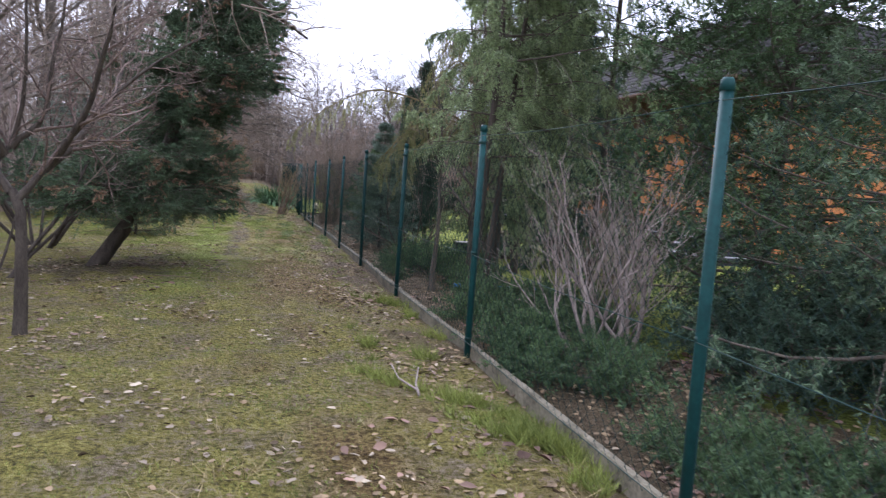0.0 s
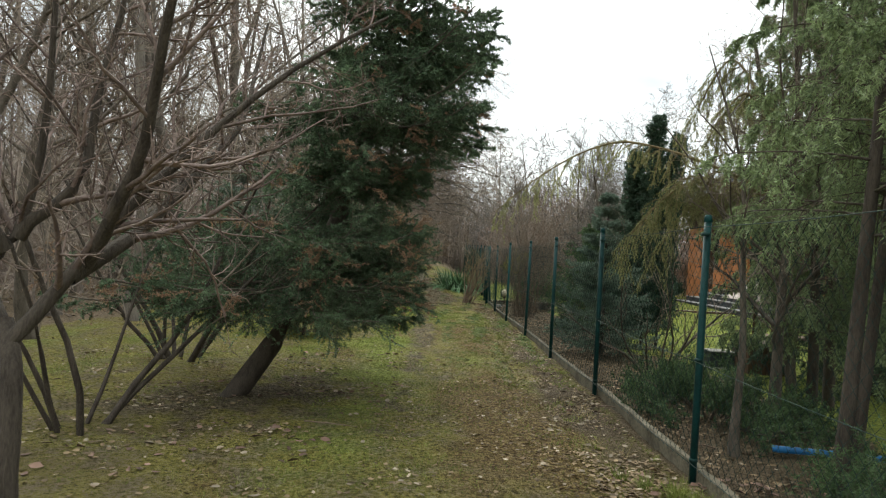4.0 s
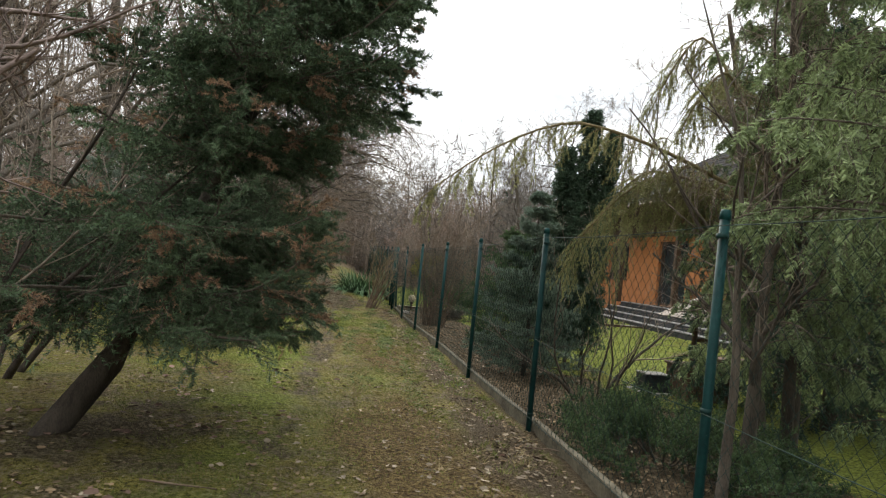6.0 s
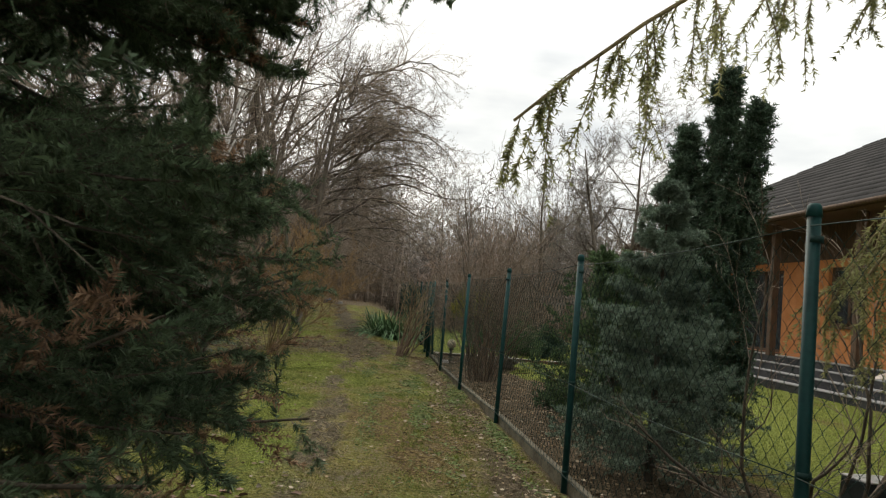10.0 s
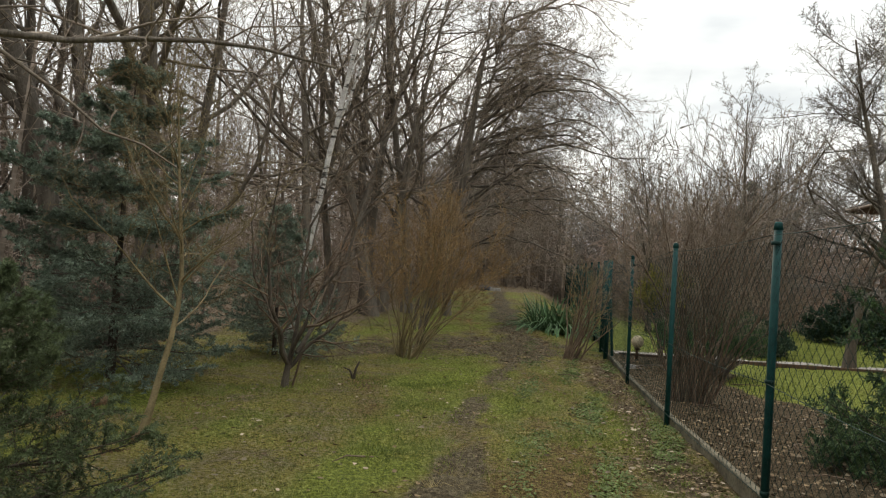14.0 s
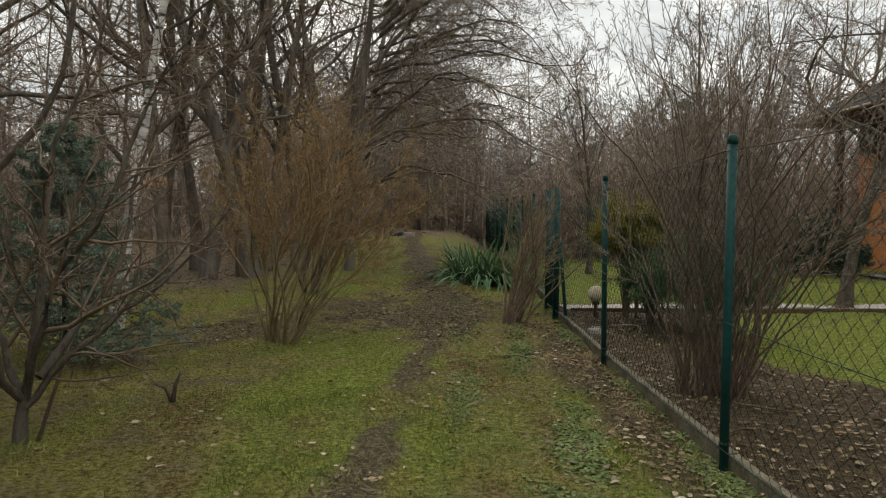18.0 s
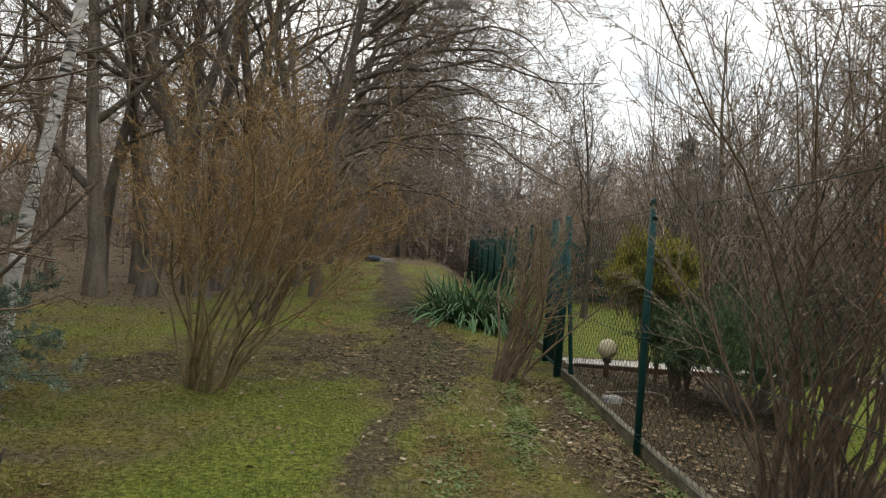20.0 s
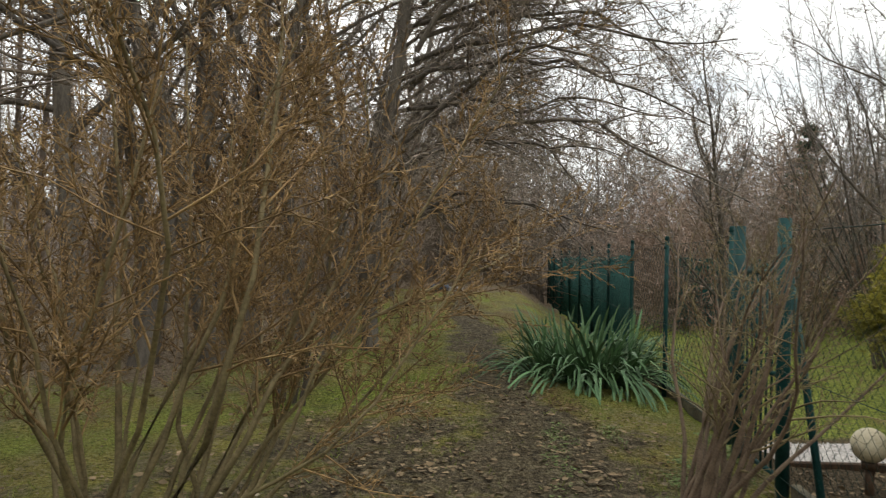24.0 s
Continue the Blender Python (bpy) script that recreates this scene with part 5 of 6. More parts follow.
# a long arching cedar bough with hanging sprays
R = np.random.default_rng(120)
arch = thing("arching_larch", 4.4, 10.9, gzf(4.4, 10.9), "weeping conifer with one long arching bough", "conifer")
stem = grow([[0, 0, -0.08]], [[-0.05, 0.02, 1]], 4.2, 0.06, 10, 0.03, 0.0, 0.3)
part("trunk", tubes([stem], 10), M_BARK, arch, smooth=True)
s = np.linspace(0, 1, 17)
boughs = []
for reach, top, end, sy in ((-3.1, 2.78, 1.95, 0.25), (-1.1, 3.3, 2.7, -0.3), (1.6, 3.5, 2.5, 0.6), (-0.8, 3.9, 3.0, 1.2), (-1.6, 2.5, 1.45, 0.9), (-1.7, 2.4, 1.6, 0.5), (-1.25, 2.3, 1.4, 0.95)):
    bx = reach * s
    bz = 2.2 + (top - 2.2) * np.sin(np.minimum(s * 1.6, 1) * np.pi / 2) - (top - end) * np.clip((s - 0.55) / 0.45, 0, 1) ** 1.7
    boughs.append(np.stack([bx - 0.1, sy * s + 0.06 * np.sin(5 * s), bz], -1))
line = (np.array(boughs), np.linspace(0.022, 0.005, 17)[None] * np.ones((7, 1)))
P, D, L2, r2 = spawn(line, np.full(7, 3.0), 60, 0.15, 1.0, 60, 0.13, 0.5, 0.2, 1.0, 0.0025)
second = grow(P, D + [0, 0, -0.6], L2, r2, 5, 0.08, -0.22, 0.4)
P, D, L3, r3 = spawn(second, L2, 6, 0.1, 1.0, 45, 0.45, 0.7, 0.3, 1.0, 0.0016)
third = grow(P, D + [0, 0, -0.5], L3, r3, 3, 0.08, -0.25, 0.5)
part("bough", joined(tubes([line], 6), tubes([second], 3), ribbons(third)), M_OLIVE, arch, smooth=True)
part("foliage", joined(needles_on(second, 60, 0.024, 0.006), needles_on(third, 38, 0.022, 0.006)), M_LARCH, arch)

# ---- strap-leaved clump ----
yucca = thing("strap_leaf_clump", 1.55, 30.3, gzf(1.55, 30.3), "large clump of arching dark green strap leaves by the fence", "plant")
straps = []
for k in range(10):
    L, rise = R.uniform(0.95, 1.3), 0.04 + 0.86 * (k / 9)
    q = np.linspace(0, 1, 9)
    reach = L * (0.16 + 0.9 * (1 - rise)) * q
    up = L * (0.5 + 0.5 * rise) * q - L * (0.12 + 0.85 * (1 - rise)) * 0.9 * q**2.6
    w = 0.014 * np.sin(np.pi * (0.12 + 0.88 * q)) ** 0.6 + 0.002
    left, right, keel = np.stack([reach, -w, up], -1), np.stack([reach, w, up], -1), np.stack([reach, 0 * q, up - w * 0.35], -1)
    V = np.concatenate([left, keel, right])
    i = np.arange(8)
    F = np.concatenate([np.stack([i, i + 9, i + 10, i + 1], -1), np.stack([i + 9, i + 18, i + 19, i + 10], -1)])
    straps.append((V, F))
strap_meshes = [mesh_from("leaf", V, F, M_STRAP, True) for V, F in straps]
inner = []
for k in range(760):
    a, q = R.uniform(0, 2 * np.pi), 0.62 * math.sqrt(R.uniform())
    place = pose(q * math.cos(a), q * math.sin(a), -0.03, R.normal(0, 9), R.normal(0, 9), math.degrees(a) + R.normal(0, 45)) @ Matrix.Diagonal((*([R.uniform(0.6, 1.15)] * 3), 1))
    if k < 300:
        part("leaf", strap_meshes[k % 10], None, yucca).matrix_local = place
    else:
        m = np.array(place)
        inner.append((straps[k % 10][0] @ m[:3, :3].T + m[:3, 3], straps[k % 10][1]))
tagged(part("inner_leaves", joined(*inner), M_STRAP_INNER, yucca, smooth=True), kind="stuff")

# ---- house, terrace steps and garden ornaments ----
HOUSE_X, HOUSE_Y0, HOUSE_Y1, EAVE_Z, FLOOR_Z = 12.4, 15.5, 36.6, 4.35, 0.75
house = thing("house", HOUSE_X, HOUSE_Y0, 0, "orange rendered bungalow with a dark hipped tile roof", "house")
LEN, DEEP = HOUSE_Y1 - HOUSE_Y0, 11.0
openings = [(1.2, 2.4, 0.9, 2.4), (4.6, 7.0, 0.05, 2.4), (9.2, 10.6, 0.9, 2.4), (12.6, 14.8, 0.05, 2.4), (17.6, 19.6, 0.9, 2.4)]
edges = [0.0] + [v for o in openings for v in o[:2]] + [LEN]
for a, b in zip(edges[0::2], edges[1::2]):
    part("wall", box(0, 0.3, a, b, -0.1, EAVE_Z - 0.1), M_ORANGE_WALL, house)
for y0, y1, z0, z1 in openings:
    part("wall", box(0, 0.3, y0 + 0.002, y1 - 0.002, -0.1, FLOOR_Z + z0), M_ORANGE_WALL, house)
    part("wall", box(0, 0.3, y0 + 0.002, y1 - 0.002, FLOOR_Z + z1, EAVE_Z - 0.1), M_ORANGE_WALL, house)
    win = part("window", box(0.1, 0.17, y0, y0 + 0.09, FLOOR_Z + z0, FLOOR_Z + z1, 0.01), M_BROWNWOOD, house, "brown-framed window")
    part("frame", box(0.1, 0.17, y1 - 0.09, y1, FLOOR_Z + z0, FLOOR_Z + z1, 0.01), M_BROWNWOOD, win)
    part("frame", box(0.1, 0.17, (y0 + y1) / 2 - 0.05, (y0 + y1) / 2 + 0.05, FLOOR_Z + z0, FLOOR_Z + z1, 0.01), M_BROWNWOOD, win)
    part("frame", box(0.1, 0.17, y0 + 0.09, y1 - 0.09, FLOOR_Z + z0, FLOOR_Z + z0 + 0.09), M_BROWNWOOD, win)
    part("frame", box(0.1, 0.17, y0 + 0.09, y1 - 0.09, FLOOR_Z + z1 - 0.09, FLOOR_Z + z1), M_BROWNWOOD, win)
    part("sill", box(-0.06, 0.1, y0 - 0.05, y1 + 0.05, FLOOR_Z + z0 - 0.05, FLOOR_Z + z0 - 0.003, 0.008), M_BROWNWOOD, win)
    for c, d in ((y0 + 0.09, (y0 + y1) / 2 - 0.05), ((y0 + y1) / 2 + 0.05, y1 - 0.09)):
        part("pane", box(0.125, 0.14, c, d, FLOOR_Z + z0 + 0.09, FLOOR_Z + z1 - 0.09), M_GLASS, win)
part("wall", box(DEEP - 0.3, DEEP, 0, LEN, -0.1, EAVE_Z - 0.1), M_ORANGE_WALL, house)
part("wall", box(0.3, DEEP - 0.3, 0, 0.3, -0.1, EAVE_Z - 0.1), M_ORANGE_WALL, house)
part("wall", box(0.3, DEEP - 0.3, LEN - 0.3, LEN, -0.1, EAVE_Z - 0.1), M_ORANGE_WALL, house)
for y in (0.6, 3.5, 8.2, 11.6, 16.2, 20.6):
    part("column", box(-0.9, -0.72, y, y + 0.18, FLOOR_Z, EAVE_Z - 0.1, 0.01), M_BROWNWOOD, house, "dark brown timber column")
# dark strip that stands in for the shade under the eaves
part("soffit_shade", box(-0.03, -0.003, 0, LEN, EAVE_Z - 1.0, EAVE_Z - 0.1), M_BROWNWOOD, house, "dark brown band painting the soffit's shade on the wall")
part("soffit", box(-1.25, DEEP + 1.25, -1.25, LEN + 1.25, EAVE_Z - 0.098, EAVE_Z - 0.02), M_BROWNWOOD, house)
# hipped roof in overlapping courses
OV, PITCH, COURSE = 1.3, 0.6, 0.36
half = DEEP / 2 + OV
rows = int(half / COURSE)
for side in range(4):
    for k in range(rows):
        i0, i1 = k * COURSE, min((k + 1) * COURSE + 0.05, half - 0.02)
        z0, z1 = EAVE_Z + PITCH * i0 + 0.035, EAVE_Z + PITCH * i1 + 0.004
        corners = lambda i, z: [(-OV + i, -OV + i, z), (DEEP + OV - i, -OV + i, z), (DEEP + OV - i, LEN + OV - i, z), (-OV + i, LEN + OV - i, z)]
        lo, hi, under = corners(i0, z0), corners(i1, z1), corners(i0, z0 - 0.035)
        q, w = side, (side + 1) % 4
        strip = (np.array([lo[q], lo[w], hi[w], hi[q], under[q], under[w]]), np.array([(0, 1, 2, 3), (4, 5, 1, 0)]))
        if k == 0:
            roof = part("roof_slope", strip, M_ROOF, house, "dark grey tiled roof slope") if side == 0 else part("roof_slope", strip, M_ROOF, house)
        else:
            part("tile_course", strip, M_ROOF, roof)
part("ridge", box(DEEP / 2 - 0.12, DEEP / 2 + 0.12, half - OV - 0.1, LEN - half + OV + 0.1, EAVE_Z + PITCH * half - 0.05, EAVE_Z + PITCH * half + 0.06, 0.03), M_ROOF, roof)
part("chimney", box(DEEP / 2 - 0.9, DEEP / 2 - 0.3, 6.0, 6.7, EAVE_Z + 1.5, EAVE_Z + 4.3, 0.02), M_STONE, roof)
part("gutter", rod([(-OV - 0.05, -OV, EAVE_Z - 0.03), (-OV - 0.05, LEN + OV, EAVE_Z - 0.03)], 0.06, 8), M_BROWNWOOD, roof)

terrace = thing("terrace_steps", 10.85, 14.5, 0, "long black terrace steps with pale edging before the house", "steps")
for k in range(4):
    x0, z0 = 0.36 * k, 0.19 * k
    stp = part("step", box(x0, HOUSE_X - 10.86, 0.25 * k, 19.2 - 0.45 * k, z0 - 0.1 if k == 0 else z0, z0 + 0.165, 0.006), M_RISER, terrace)
    part("edging", box(x0 - 0.015, HOUSE_X - 10.86, 0.25 * k - 0.01, 19.21 - 0.45 * k, z0 + 0.167, z0 + 0.189, 0.004), M_TREAD, stp, "pale step edging")

# gravel path from the gate into the garden
gravel = thing("gravel_path", 2.6, 27.4, 0, "pale gravel path with low edging across the garden", "path", kind="structure")
n = 60
gx = np.linspace(0, 8.3, n)
rows_y = np.linspace(-0.32, 0.42, 6)
V = np.array([(a, b + 0.06 * a, gzf(2.6 + a, 27.4 + b) + 0.015) for a in gx for b in rows_y])
i = np.arange(n - 1)[:, None] * 6 + np.arange(5)[None]
F = np.stack([i, i + 6, i + 7, i + 1], -1).reshape(-1, 4)
part("bed", (V, F), M_GRAVEL, gravel, smooth=True)
N = 2600
px, py = R.uniform(0, 8.3, N) ** 1.0, R.uniform(-0.34, 0.44, N)
sz = R.uniform(0.008, 0.02, N)
base = np.array([(1, 0, 0), (-0.5, 0.87, 0), (-0.5, -0.87, 0), (0, 0, 0.9)], float)
rot = R.uniform(0, 6.28, N)
C = np.stack([px, py + 0.06 * px, gz(2.6 + px, 27.4 + py) + 0.016], -1)
bx = base[None] * sz[:, None, None] * R.uniform(0.6, 1.3, (N, 1, 3))
V = np.stack([bx[..., 0] * np.cos(rot)[:, None] - bx[..., 1] * np.sin(rot)[:, None], bx[..., 0] * np.sin(rot)[:, None] + bx[..., 1] * np.cos(rot)[:, None], bx[..., 2]], -1) + C[:, None]
F = (np.arange(N)[:, None, None] * 4 + np.array([(0, 1, 3), (1, 2, 3), (2, 0, 3)])[None]).reshape(-1, 3)
tagged(part("stone_chips", (V.reshape(-1, 3), F), M_GRAVEL, gravel), kind="stuff")
part("edging", box(0.05, 8.3, -0.38, -0.335, -0.1, 0.07, 0.01), M_BROWNWOOD, gravel, "dark timber edging").matrix_local = pose(0, 0, 0.02, 0, 0, math.degrees(math.atan(0.06)))

# globe lamp
lamp = thing("globe_lamp", 2.92, 26.42, gzf(2.92, 26.42), "cream globe garden lamp on a short brown post", "lamp")
part("post", rod([(0, 0, -0.05), (0, 0, 0.18)], 0.03, 10), M_BROWNWOOD, lamp)
part("collar", rod([(0, 0, 0.17), (0, 0, 0.22)], 0.05, 12), M_BROWNWOOD, lamp)
bm = bmesh.new()
bmesh.ops.create_uvsphere(bm, u_segments=24, v_segments=16, radius=0.115)
bmesh.ops.translate(bm, vec=(0, 0, 0.325), verts=bm.verts)
part("globe", bm, M_WHITE, lamp, "cream opal globe", smooth=True)

# pale block and hose beside the fence
blk = thing("stone_block", 2.62, 25.0, gzf(2.62, 25.0), "small pale stone block on the leaf bed", "stone")
part("block", box(-0.09, 0.09, -0.05, 0.05, -0.01, 0.07, 0.015), M_STONE, blk)
hose = thing("garden_hose", 2.95, 25.2, gzf(2.95, 25.2), "loop of pale hose lying on the bed", "hose")
part("loop", rod([(0.28 * math.cos(a) * (1 + 0.12 * math.sin(3 * a)), 0.5 * math.sin(a), 0.03 + 0.03 * math.sin(2 * a + 1)) for a in np.linspace(-0.5, 4.2, 26)], 0.009, 6), M_GREYSTEM, hose)

# tub and ornamental well
tub = thing("planter_tub", 5.06, 14.5, 0, "square black plastic tub with a pale lid", "planter")
bm = box(-0.26, 0.26, -0.22, 0.22, -0.02, 0.28, 0.015)
for v in bm.verts:
    if v.co.z < 0.1:
        v.co.x *= 1.08
        v.co.y *= 1.08
part("body", bm, M_BLACKTUB, tub)
part("lid", box(-0.27, 0.27, -0.23, 0.23, 0.282, 0.3, 0.008), M_STONE, tub, "pale grey lid")
part("base_slab", box(-0.42, 0.42, -0.34, 0.34, -0.04, 0.012, 0.01), M_STONE, tub)
well = thing("ornamental_well", 5.6, 14.2, 0, "wooden ornamental well under a pale shingled roof", "garden ornament")
for k in range(10):
    part("plank", box(-0.43 + 0.086 * k, -0.43 + 0.086 * k + 0.08, -0.38, -0.34, -0.03, 0.5, 0.006), M_BROWNWOOD, well)
    part("plank", box(-0.43 + 0.086 * k, -0.43 + 0.086 * k + 0.08, 0.34, 0.38, -0.03, 0.5, 0.006), M_BROWNWOOD, well)
for k in range(8):
    for sx in (-0.43, 0.39):
        part("plank", box(sx, sx + 0.04, -0.336 + 0.084 * k, -0.336 + 0.084 * k + 0.078, -0.03, 0.5, 0.006), M_BROWNWOOD, well)
part("rim", box(-0.47, 0.47, -0.42, 0.42, 0.502, 0.54, 0.01), M_BROWNWOOD, well)
for sx in (-0.17, 0.17):
    part("post", rod([(sx, 0, 0.54), (sx * 1.05, 0, 1.3)], 0.045, 10), M_BROWNWOOD, well)
part("spindle", rod([(-0.2, 0, 0.95), (0.26, 0, 0.95)], 0.03, 10), M_BROWNWOOD, well)
part("crossbar", box(-0.5, 0.5, -0.04, 0.04, 1.28, 1.34, 0.008), M_BROWNWOOD, well)
bm = bmesh.new()
ring = []
for k, (w, z) in enumerate(((0.62, 1.3), (0.44, 1.42), (0.46, 1.44), (0.25, 1.55), (0.27, 1.57), (0.02, 1.7))):
    ring.append([bm.verts.new((sx * w, sy * w * 0.85, z + 0.012 * ((k + j) % 2))) for j, (sx, sy) in enumerate(((-1, -1), (0, -1.04), (1, -1), (1.04, 0), (1, 1), (0, 1.04), (-1, 1), (-1.04, 0)))])
for a, b in zip(ring[:-1], ring[1:]):
    for q in range(8):
        bm.faces.new((a[q], a[(q + 1) % 8], b[(q + 1) % 8], b[q]))
bm.faces.new(ring[-1])
bm.faces.new([v for v in reversed(ring[0])])
part("roof", bm, M_SHINGLE, well, "pale tan shingled roof")
well.scale, tub.scale = (0.82, 0.82, 0.82), (0.7, 0.7, 0.85)
table = thing("garden_bench", 6.7, 15.2, 0, "dark wooden garden bench on the lawn", "bench")
part("seat", box(-0.7, 0.7, -0.2, 0.2, 0.42, 0.47, 0.01), M_BROWNWOOD, table)
for sx in (-0.6, 0.6):
    for sy in (-0.15, 0.15):
        part("leg", box(sx - 0.04, sx + 0.04, sy - 0.04, sy + 0.04, -0.02, 0.42, 0.008), M_BROWNWOOD, table)

# blue pipe on the bed, blue bundle at the path's far end, fallen branch, stump
pipe = thing("blue_pipe", 3.7, 9.2, gzf(3.7, 9.2), "bright blue plastic pipe lying under the conifer", "pipe")
part("tube", rod([(-0.3, 0.06, 0.06), (0.3, 0.0, 0.05), (1.0, -0.25, 0.07)], 0.028, 10), M_BLUEPIPE, pipe)
bundle = thing("blue_bundle", -0.95, 42.4, gzf(-0.95, 42.4), "blue and pale bundle lying by the muddy path", "bundle")
part("sack", box(-0.4, 0.15, -0.2, 0.2, -0.02, 0.2, 0.07), M_TARP, bundle)
part("board", box(0.1, 0.55, -0.15, 0.15, -0.02, 0.12, 0.02), M_STONE, bundle)
stump = thing("small_stump", -1.25, 21.6, gzf(-1.25, 21.6), "small dark twiggy stump in the grass", "stump")
part("stub", rod([(0, 0, -0.04), (0.02, 0.01, 0.12), (0.06, 0.02, 0.22)], 0.022, 7, 0.01), M_BARK, stump)
part("stub", rod([(0, 0.02, -0.04), (-0.05, 0.0, 0.1), (-0.14, 0.01, 0.13)], 0.018, 7, 0.008), M_BARK, stump)
shed = thing("dark_hedge_screen", 6.5, 39.6, gzf(6.5, 39.6), "dark green tarpaulin screen beyond the garden lawn", "screen")
part("sheet", box(-1.5, 1.5, -0.03, 0.03, 0.0, 1.7, 0.02), M_SCREEN, shed)
for sx in (-1.5, 0, 1.5):
    part("post", rod([(sx, -0.06, -0.1), (sx, -0.06, 1.8)], 0.03, 8), M_POST, shed)

# ---- ground cover: leaves, grass, weeds, sticks ----


def scatter(n, x0, x1, y0, y1, weight):
    """n places in a rectangle, thinned by weight(x, y)."""
    out = []
    have = 0
    while have < n:
        x, y = R.uniform(x0, x1, 4 * n), R.uniform(y0, y1, 4 * n)
        k = R.uniform(0, 1, 4 * n) < np.clip(weight(x, y), 0, 1)
        out.append(np.stack([x[k], y[k]], -1))
        have += int(k.sum())
    return np.concatenate(out)[:n]


def leaf_litter(name, xy, mat, label, size=(0.012, 0.032), lift=0.01):
    """Curled six-cornered leaves lying every way, joined as stuff."""
    N = len(xy)
    u = np.array([(-1, 0, 0.0), (-0.35, 0.5, 0.22), (0.45, 0.42, 0.18), (1, 0, 0.05), (0.4, -0.45, 0.2), (-0.4, -0.48, 0.24), (0, 0, -0.02)])
    s = R.uniform(*size, N)[:, None, None]
    pts = u[None] * s * R.uniform(0.7, 1.25, (N, 7, 3)) * np.stack([np.ones(N), np.ones(N), R.uniform(-0.6, 1.5, N)], -1)[:, None]
    a, b = R.uniform(0, 6.28, N)[:, None], R.normal(0, 0.35, N)[:, None]
    x, y, z = pts[..., 0], pts[..., 1], pts[..., 2]
    y, z = y * np.cos(b) - z * np.sin(b), y * np.sin(b) + z * np.cos(b)
    x, y = x * np.cos(a) - y * np.sin(a), x * np.sin(a) + y * np.cos(a)
    V = np.stack([x + xy[:, 0:1], y + xy[:, 1:2], z + (gz(xy[:, 0], xy[:, 1]) + lift)[:, None]], -1).reshape(-1, 3)
    tri = np.array([(k, (k + 1) % 6, 6) for k in range(6)])
    F = (np.arange(N)[:, None, None] * 7 + tri[None]).reshape(-1, 3)
    return tagged(part(name, (V, F), mat), label, "leaves", kind="stuff")


def grass(name, xy, mat, label, h=(0.03, 0.07), w=0.004, tilt=0.5, tuft=1):
    N = len(xy)
    if tuft > 1:
        xy = np.repeat(xy, tuft, 0) + R.normal(0, 0.025, (N * tuft, 2))
        N = len(xy)
    P = np.stack([xy[:, 0], xy[:, 1], gz(xy[:, 0], xy[:, 1]) - 0.004], -1)
    D = np.stack([R.normal(0, tilt, N), R.normal(0, tilt, N), np.ones(N)], -1)
    return tagged(part(name, blades(P, D, R.uniform(*h, N), w), mat), label, "grass", kind="stuff")


def w_lawn(x, y):
    lawn, mud, litter, wood = zones(x, y)
    return np.clip(0.2 + lawn - 0.5 * mud - 0.5 * litter, 0.03, 1) * (1 - wood) * (0.45 + 0.55 * (bumpy(x * 2.5, y * 2.5, 21) > -0.2))


def w_leaf(x, y):
    lawn, mud, litter, wood = zones(x, y)
    near = 0.22 + 0.8 * litter + 0.35 * wood + 0.6 * np.clip(mud, 0, 1)
    return np.clip(near * (0.18 + 1.2 * np.clip(bumpy(x * 1.9, y * 1.7, 22) + 0.15, 0, 1)), 0, 1) * np.clip((18 - y) / 8, 0.4, 1)


grass("grass", scatter(110000, -4.0, 2.4, 0.8, 22, w_lawn), M_GRASS, "short mossy grass of the lawn", (0.015, 0.045), 0.005, 0.8)
grass("grass", scatter(30000, -4.5, 2.4, 18, 36, w_lawn), M_GRASS, "short grass beside the muddy path", (0.03, 0.07), 0.007, 0.7)
grass("garden_grass", scatter(30000, 3.4, 11, 12, 34, lambda x, y: zones(x, y)[0] - 0.7), M_GRASS, "even green garden lawn", (0.03, 0.06), 0.009, 0.5)
grass("grass_tuft", scatter(150, 1.55, 2.44, 2.2, 8.5, lambda x, y: np.clip(bumpy(x * 3, y * 1.7, 29) + 0.1, 0, 1)), M_GRASS, "lush green grass growing over the concrete edging", (0.05, 0.16), 0.006, 0.7, 40)
tufts = scatter(300, 1.2, 2.4, 1, 26, lambda x, y: np.clip(bumpy(x * 3, y * 1.5, 23), 0, 1))
grass("grass_tuft", tufts, M_GRASS, "fresh green grass tufts along the fence", (0.03, 0.09), 0.005, 0.7, 18)
grass("dry_grass", scatter(260, 0.3, 2.4, 1, 26, lambda x, y: np.clip(bumpy(x * 2, y * 1.2, 24), 0, 1)), M_DRYGRASS, "dry straw-coloured grass by the fence", (0.06, 0.16), 0.005, 1.3, 14)
leaf_litter("fallen_leaves", scatter(10000, -5.5, 2.42, 0.3, 32, w_leaf), M_LEAF, "brown fallen leaves on the lawn", (0.012, 0.03))
leaf_litter("fallen_leaves", scatter(1900, -4.5, 2.4, 0.8, 26, w_leaf), M_LEAF_PALE, "pale dry leaves scattered over the moss", (0.016, 0.036), 0.014)
leaf_litter("fallen_leaves", scatter(1000, 1.9, 4.6, 0.8, 8.5, lambda x, y: np.clip(0.1 + 0.8 * bumpy(x * 1.6, y * 1.4, 27), 0, 1) * np.where(x < FENCE_X, 0.12, 1)), M_LEAF_RED, "reddish-brown curled leaves heaped along the fence", (0.02, 0.048), 0.02)
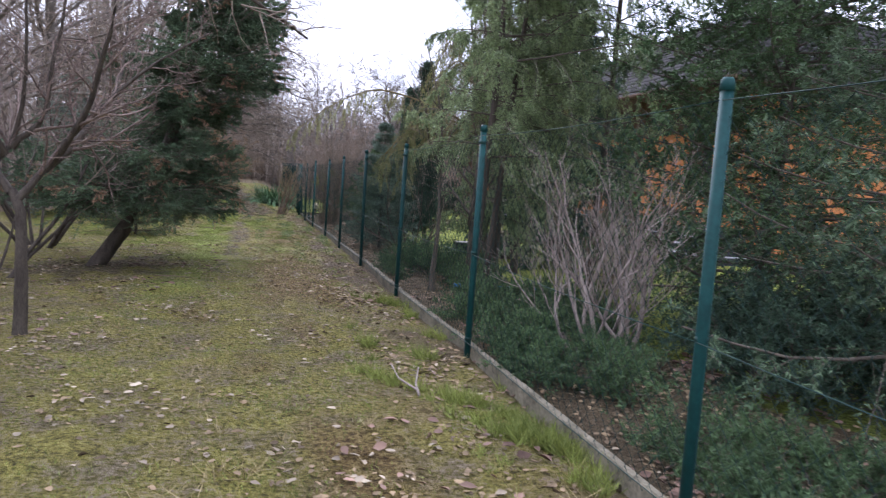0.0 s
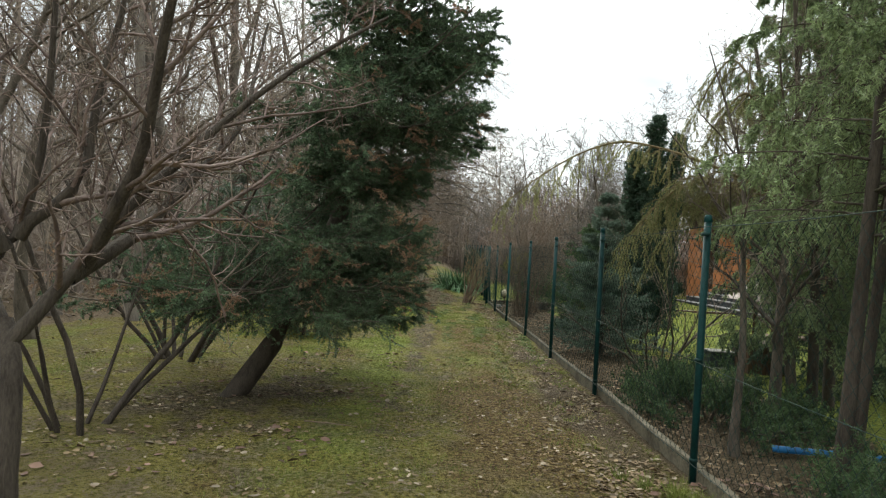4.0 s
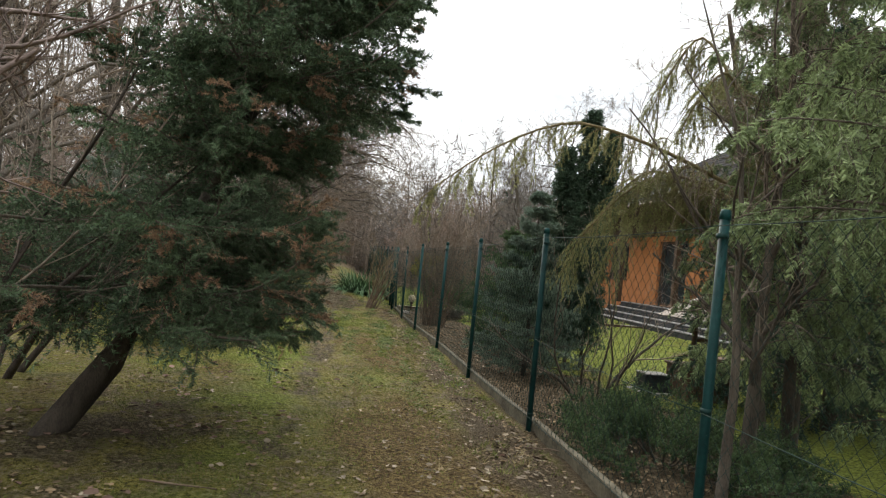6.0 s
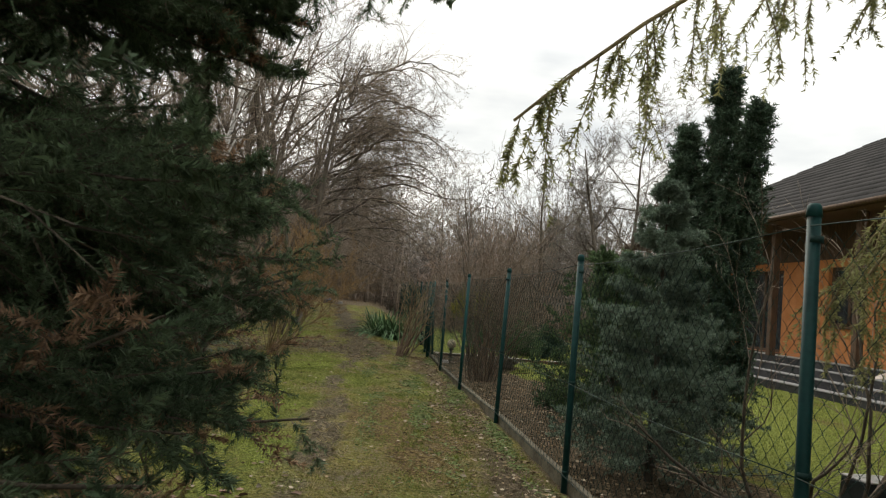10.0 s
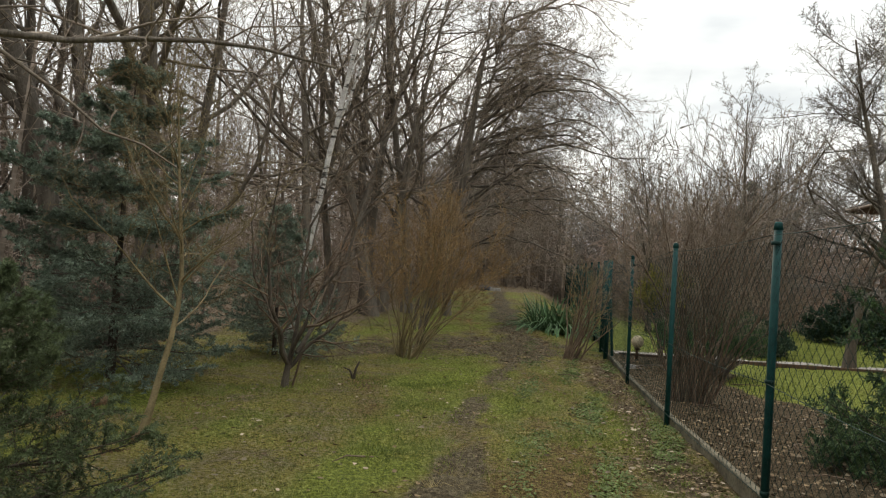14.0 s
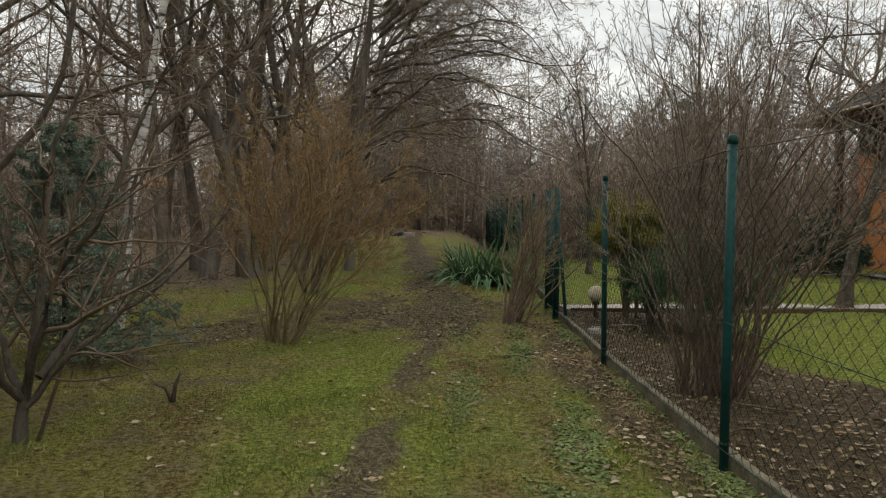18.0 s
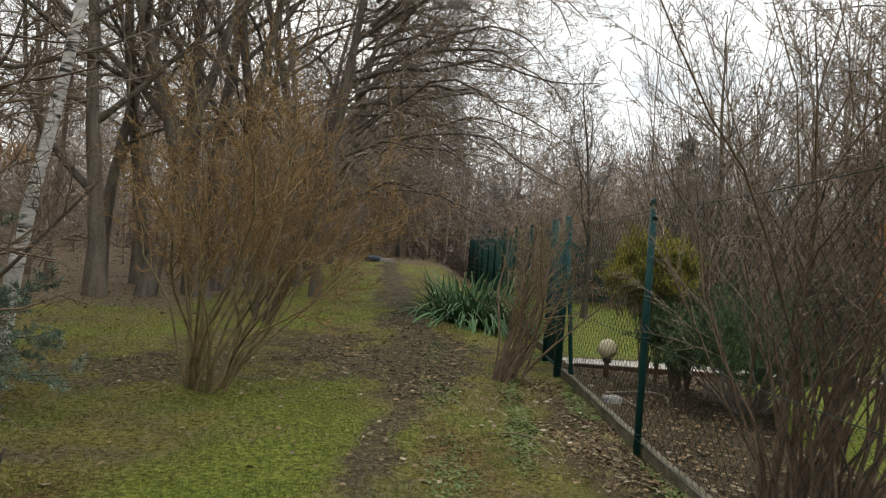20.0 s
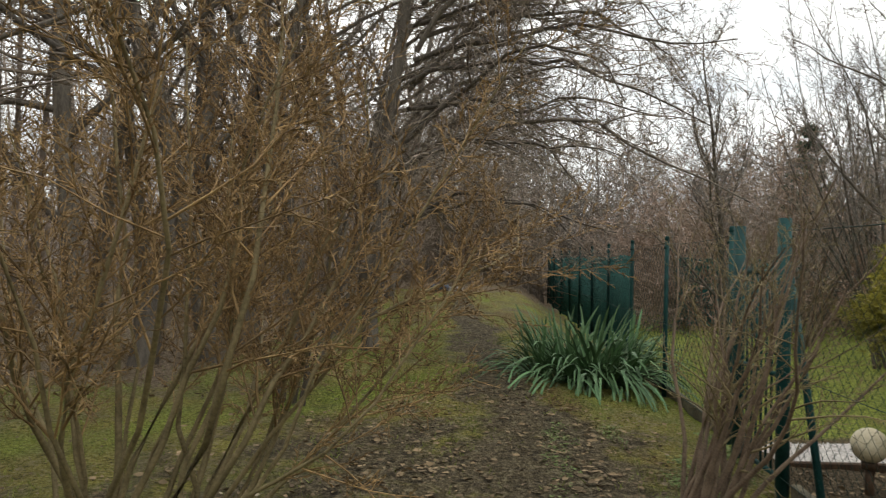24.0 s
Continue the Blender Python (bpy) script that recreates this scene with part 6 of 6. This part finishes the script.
leaf_litter("fallen_leaves", scatter(240, -2.5, 2.3, 1.5, 14, lambda x, y: np.clip(bumpy(x * 1.3, y * 1.1, 28), 0, 1)), M_LEAF_RED, "larger curled leaves scattered over the moss", (0.028, 0.05), 0.015)
leaf_litter("fallen_leaves", scatter(1600, 1.75, 2.42, 0.3, 9, lambda x, y: np.clip(0.3 + 0.6 * bumpy(x * 2, y * 1.5, 37), 0, 1)), M_LEAF, "fallen leaves gathered along the concrete edging")
leaf_litter("fallen_leaves", scatter(7000, 1.3, 2.4, 8, 26, lambda x, y: np.clip((x - 1.25) / 0.7, 0, 1) * np.clip(0.5 + 0.6 * bumpy(x * 2.3, y * 1.6, 38), 0, 1)), M_LEAF, "dark leaf litter beside the concrete edging", (0.009, 0.024))
leaf_litter("fallen_leaves", scatter(350, 1.3, 2.4, 8, 26, lambda x, y: np.clip((x - 1.2) / 0.7, 0, 1)), M_LEAF_PALE, "pale leaves on the dark litter beside the edging", (0.014, 0.034), 0.018)
leaf_litter("fallen_leaves", scatter(1300, -2.2, 2.2, 24.2, 30, lambda x, y: np.clip(zones(x, y)[1], 0, 1)), M_LEAF, "brown leaves trodden into the mud", (0.016, 0.04))
leaf_litter("fallen_leaves", scatter(10000, 2.52, 4.8, 1, 27, lambda x, y: np.clip(zones(x, y)[2], 0, 1)), M_LEAF, "brown leaf litter on the garden bed")
leaf_litter("fallen_leaves", scatter(700, 2.52, 4.6, 3, 27, lambda x, y: np.clip(zones(x, y)[2], 0, 1) * np.clip(0.4 + 0.7 * bumpy(x * 1.7, y * 1.3, 39), 0, 1)), M_LEAF_PALE, "pale dry leaves on the garden bed", (0.016, 0.036), 0.016)
leaf_litter("fallen_leaves", scatter(6000, -9, -2, 8, 40, lambda x, y: zones(x, y)[3]), M_LEAF, "brown leaf litter on the wood floor", (0.02, 0.045))
leaf_litter("low_weeds", scatter(15000, 0.8, 2.4, 12, 28, lambda x, y: np.clip(0.22 + 0.7 * bumpy(x * 2.6, y * 2.1, 25), 0, 1) * np.clip((x - 0.7) / 0.8, 0, 1) * np.clip((y - 12) / 5, 0.1, 1)), M_WEED, "grey-green low weeds on the lawn's edge", (0.008, 0.02), 0.014)
R = np.random.default_rng(300)
for k in range(26):
    sx, sy = (R.uniform(2.6, 4.2), R.uniform(9, 26)) if k % 3 else (R.uniform(-3, 2.2), R.uniform(2, 25))
    L, a = R.uniform(0.2, 0.9), R.uniform(0, 6.28)
    stick = thing("fallen_stick", sx, sy, gzf(sx, sy), "dry fallen stick on the ground", "stick", "fallen sticks")
    part("stick", rod([(0, 0, 0.012), (L * 0.5 * math.cos(a), L * 0.5 * math.sin(a), 0.03), (L * math.cos(a + 0.25), L * math.sin(a + 0.25), 0.014)], 0.008, 5, 0.004), M_BROWNSTEM, stick)
forked = thing("fallen_branch", 1.84, 4.5, gzf(1.84, 4.5), "pale forked dry branch lying by the fence", "branch")
part("stem", rod([(0, 0, 0.01), (0.02, 0.2, 0.03), (0.1, 0.48, 0.07)], 0.011, 6, 0.006), M_GREYSTEM, forked)
part("fork", rod([(0.01, 0.08, 0.018), (-0.08, 0.3, 0.04), (-0.1, 0.5, 0.09)], 0.009, 6, 0.005), M_GREYSTEM, forked)

# a branch that keeps its rust-brown leaves, beside the birch
leafy = thing("leafy_branch", -1.75, 20.68, gzf(-1.75, 20.68), "thin leaning stem with a tuft of rust-brown leaves", "branch")
part("stem", rod([(0, 0, -0.05), (0.04, 0.45, 0.7), (0.1, 1.05, 1.35), (0.15, 1.55, 1.78)], 0.014, 6, 0.004), M_BROWNSTEM, leafy)
R = np.random.default_rng(310)
for k in range(16):
    a, b = R.uniform(0, 6.28), R.uniform(0.02, 0.11)
    leaf_v = np.array([(0, 0, 0), (0.018, 0.01, -0.03), (0.012, 0.016, -0.075), (0, 0.004, -0.1), (-0.012, 0.016, -0.075), (-0.018, 0.01, -0.03), (0, -0.004, -0.05)]) * R.uniform(0.7, 1.1)
    lf = part("leaf", (leaf_v, np.array([(i, (i + 1) % 6, 6) for i in range(6)])), M_DEAD, leafy)
    lf.matrix_local = pose(0.15 + b * math.cos(a), 1.55 + b * math.sin(a), 1.76 + R.uniform(-0.1, 0.03), R.normal(0, 25), R.normal(0, 25), math.degrees(a))
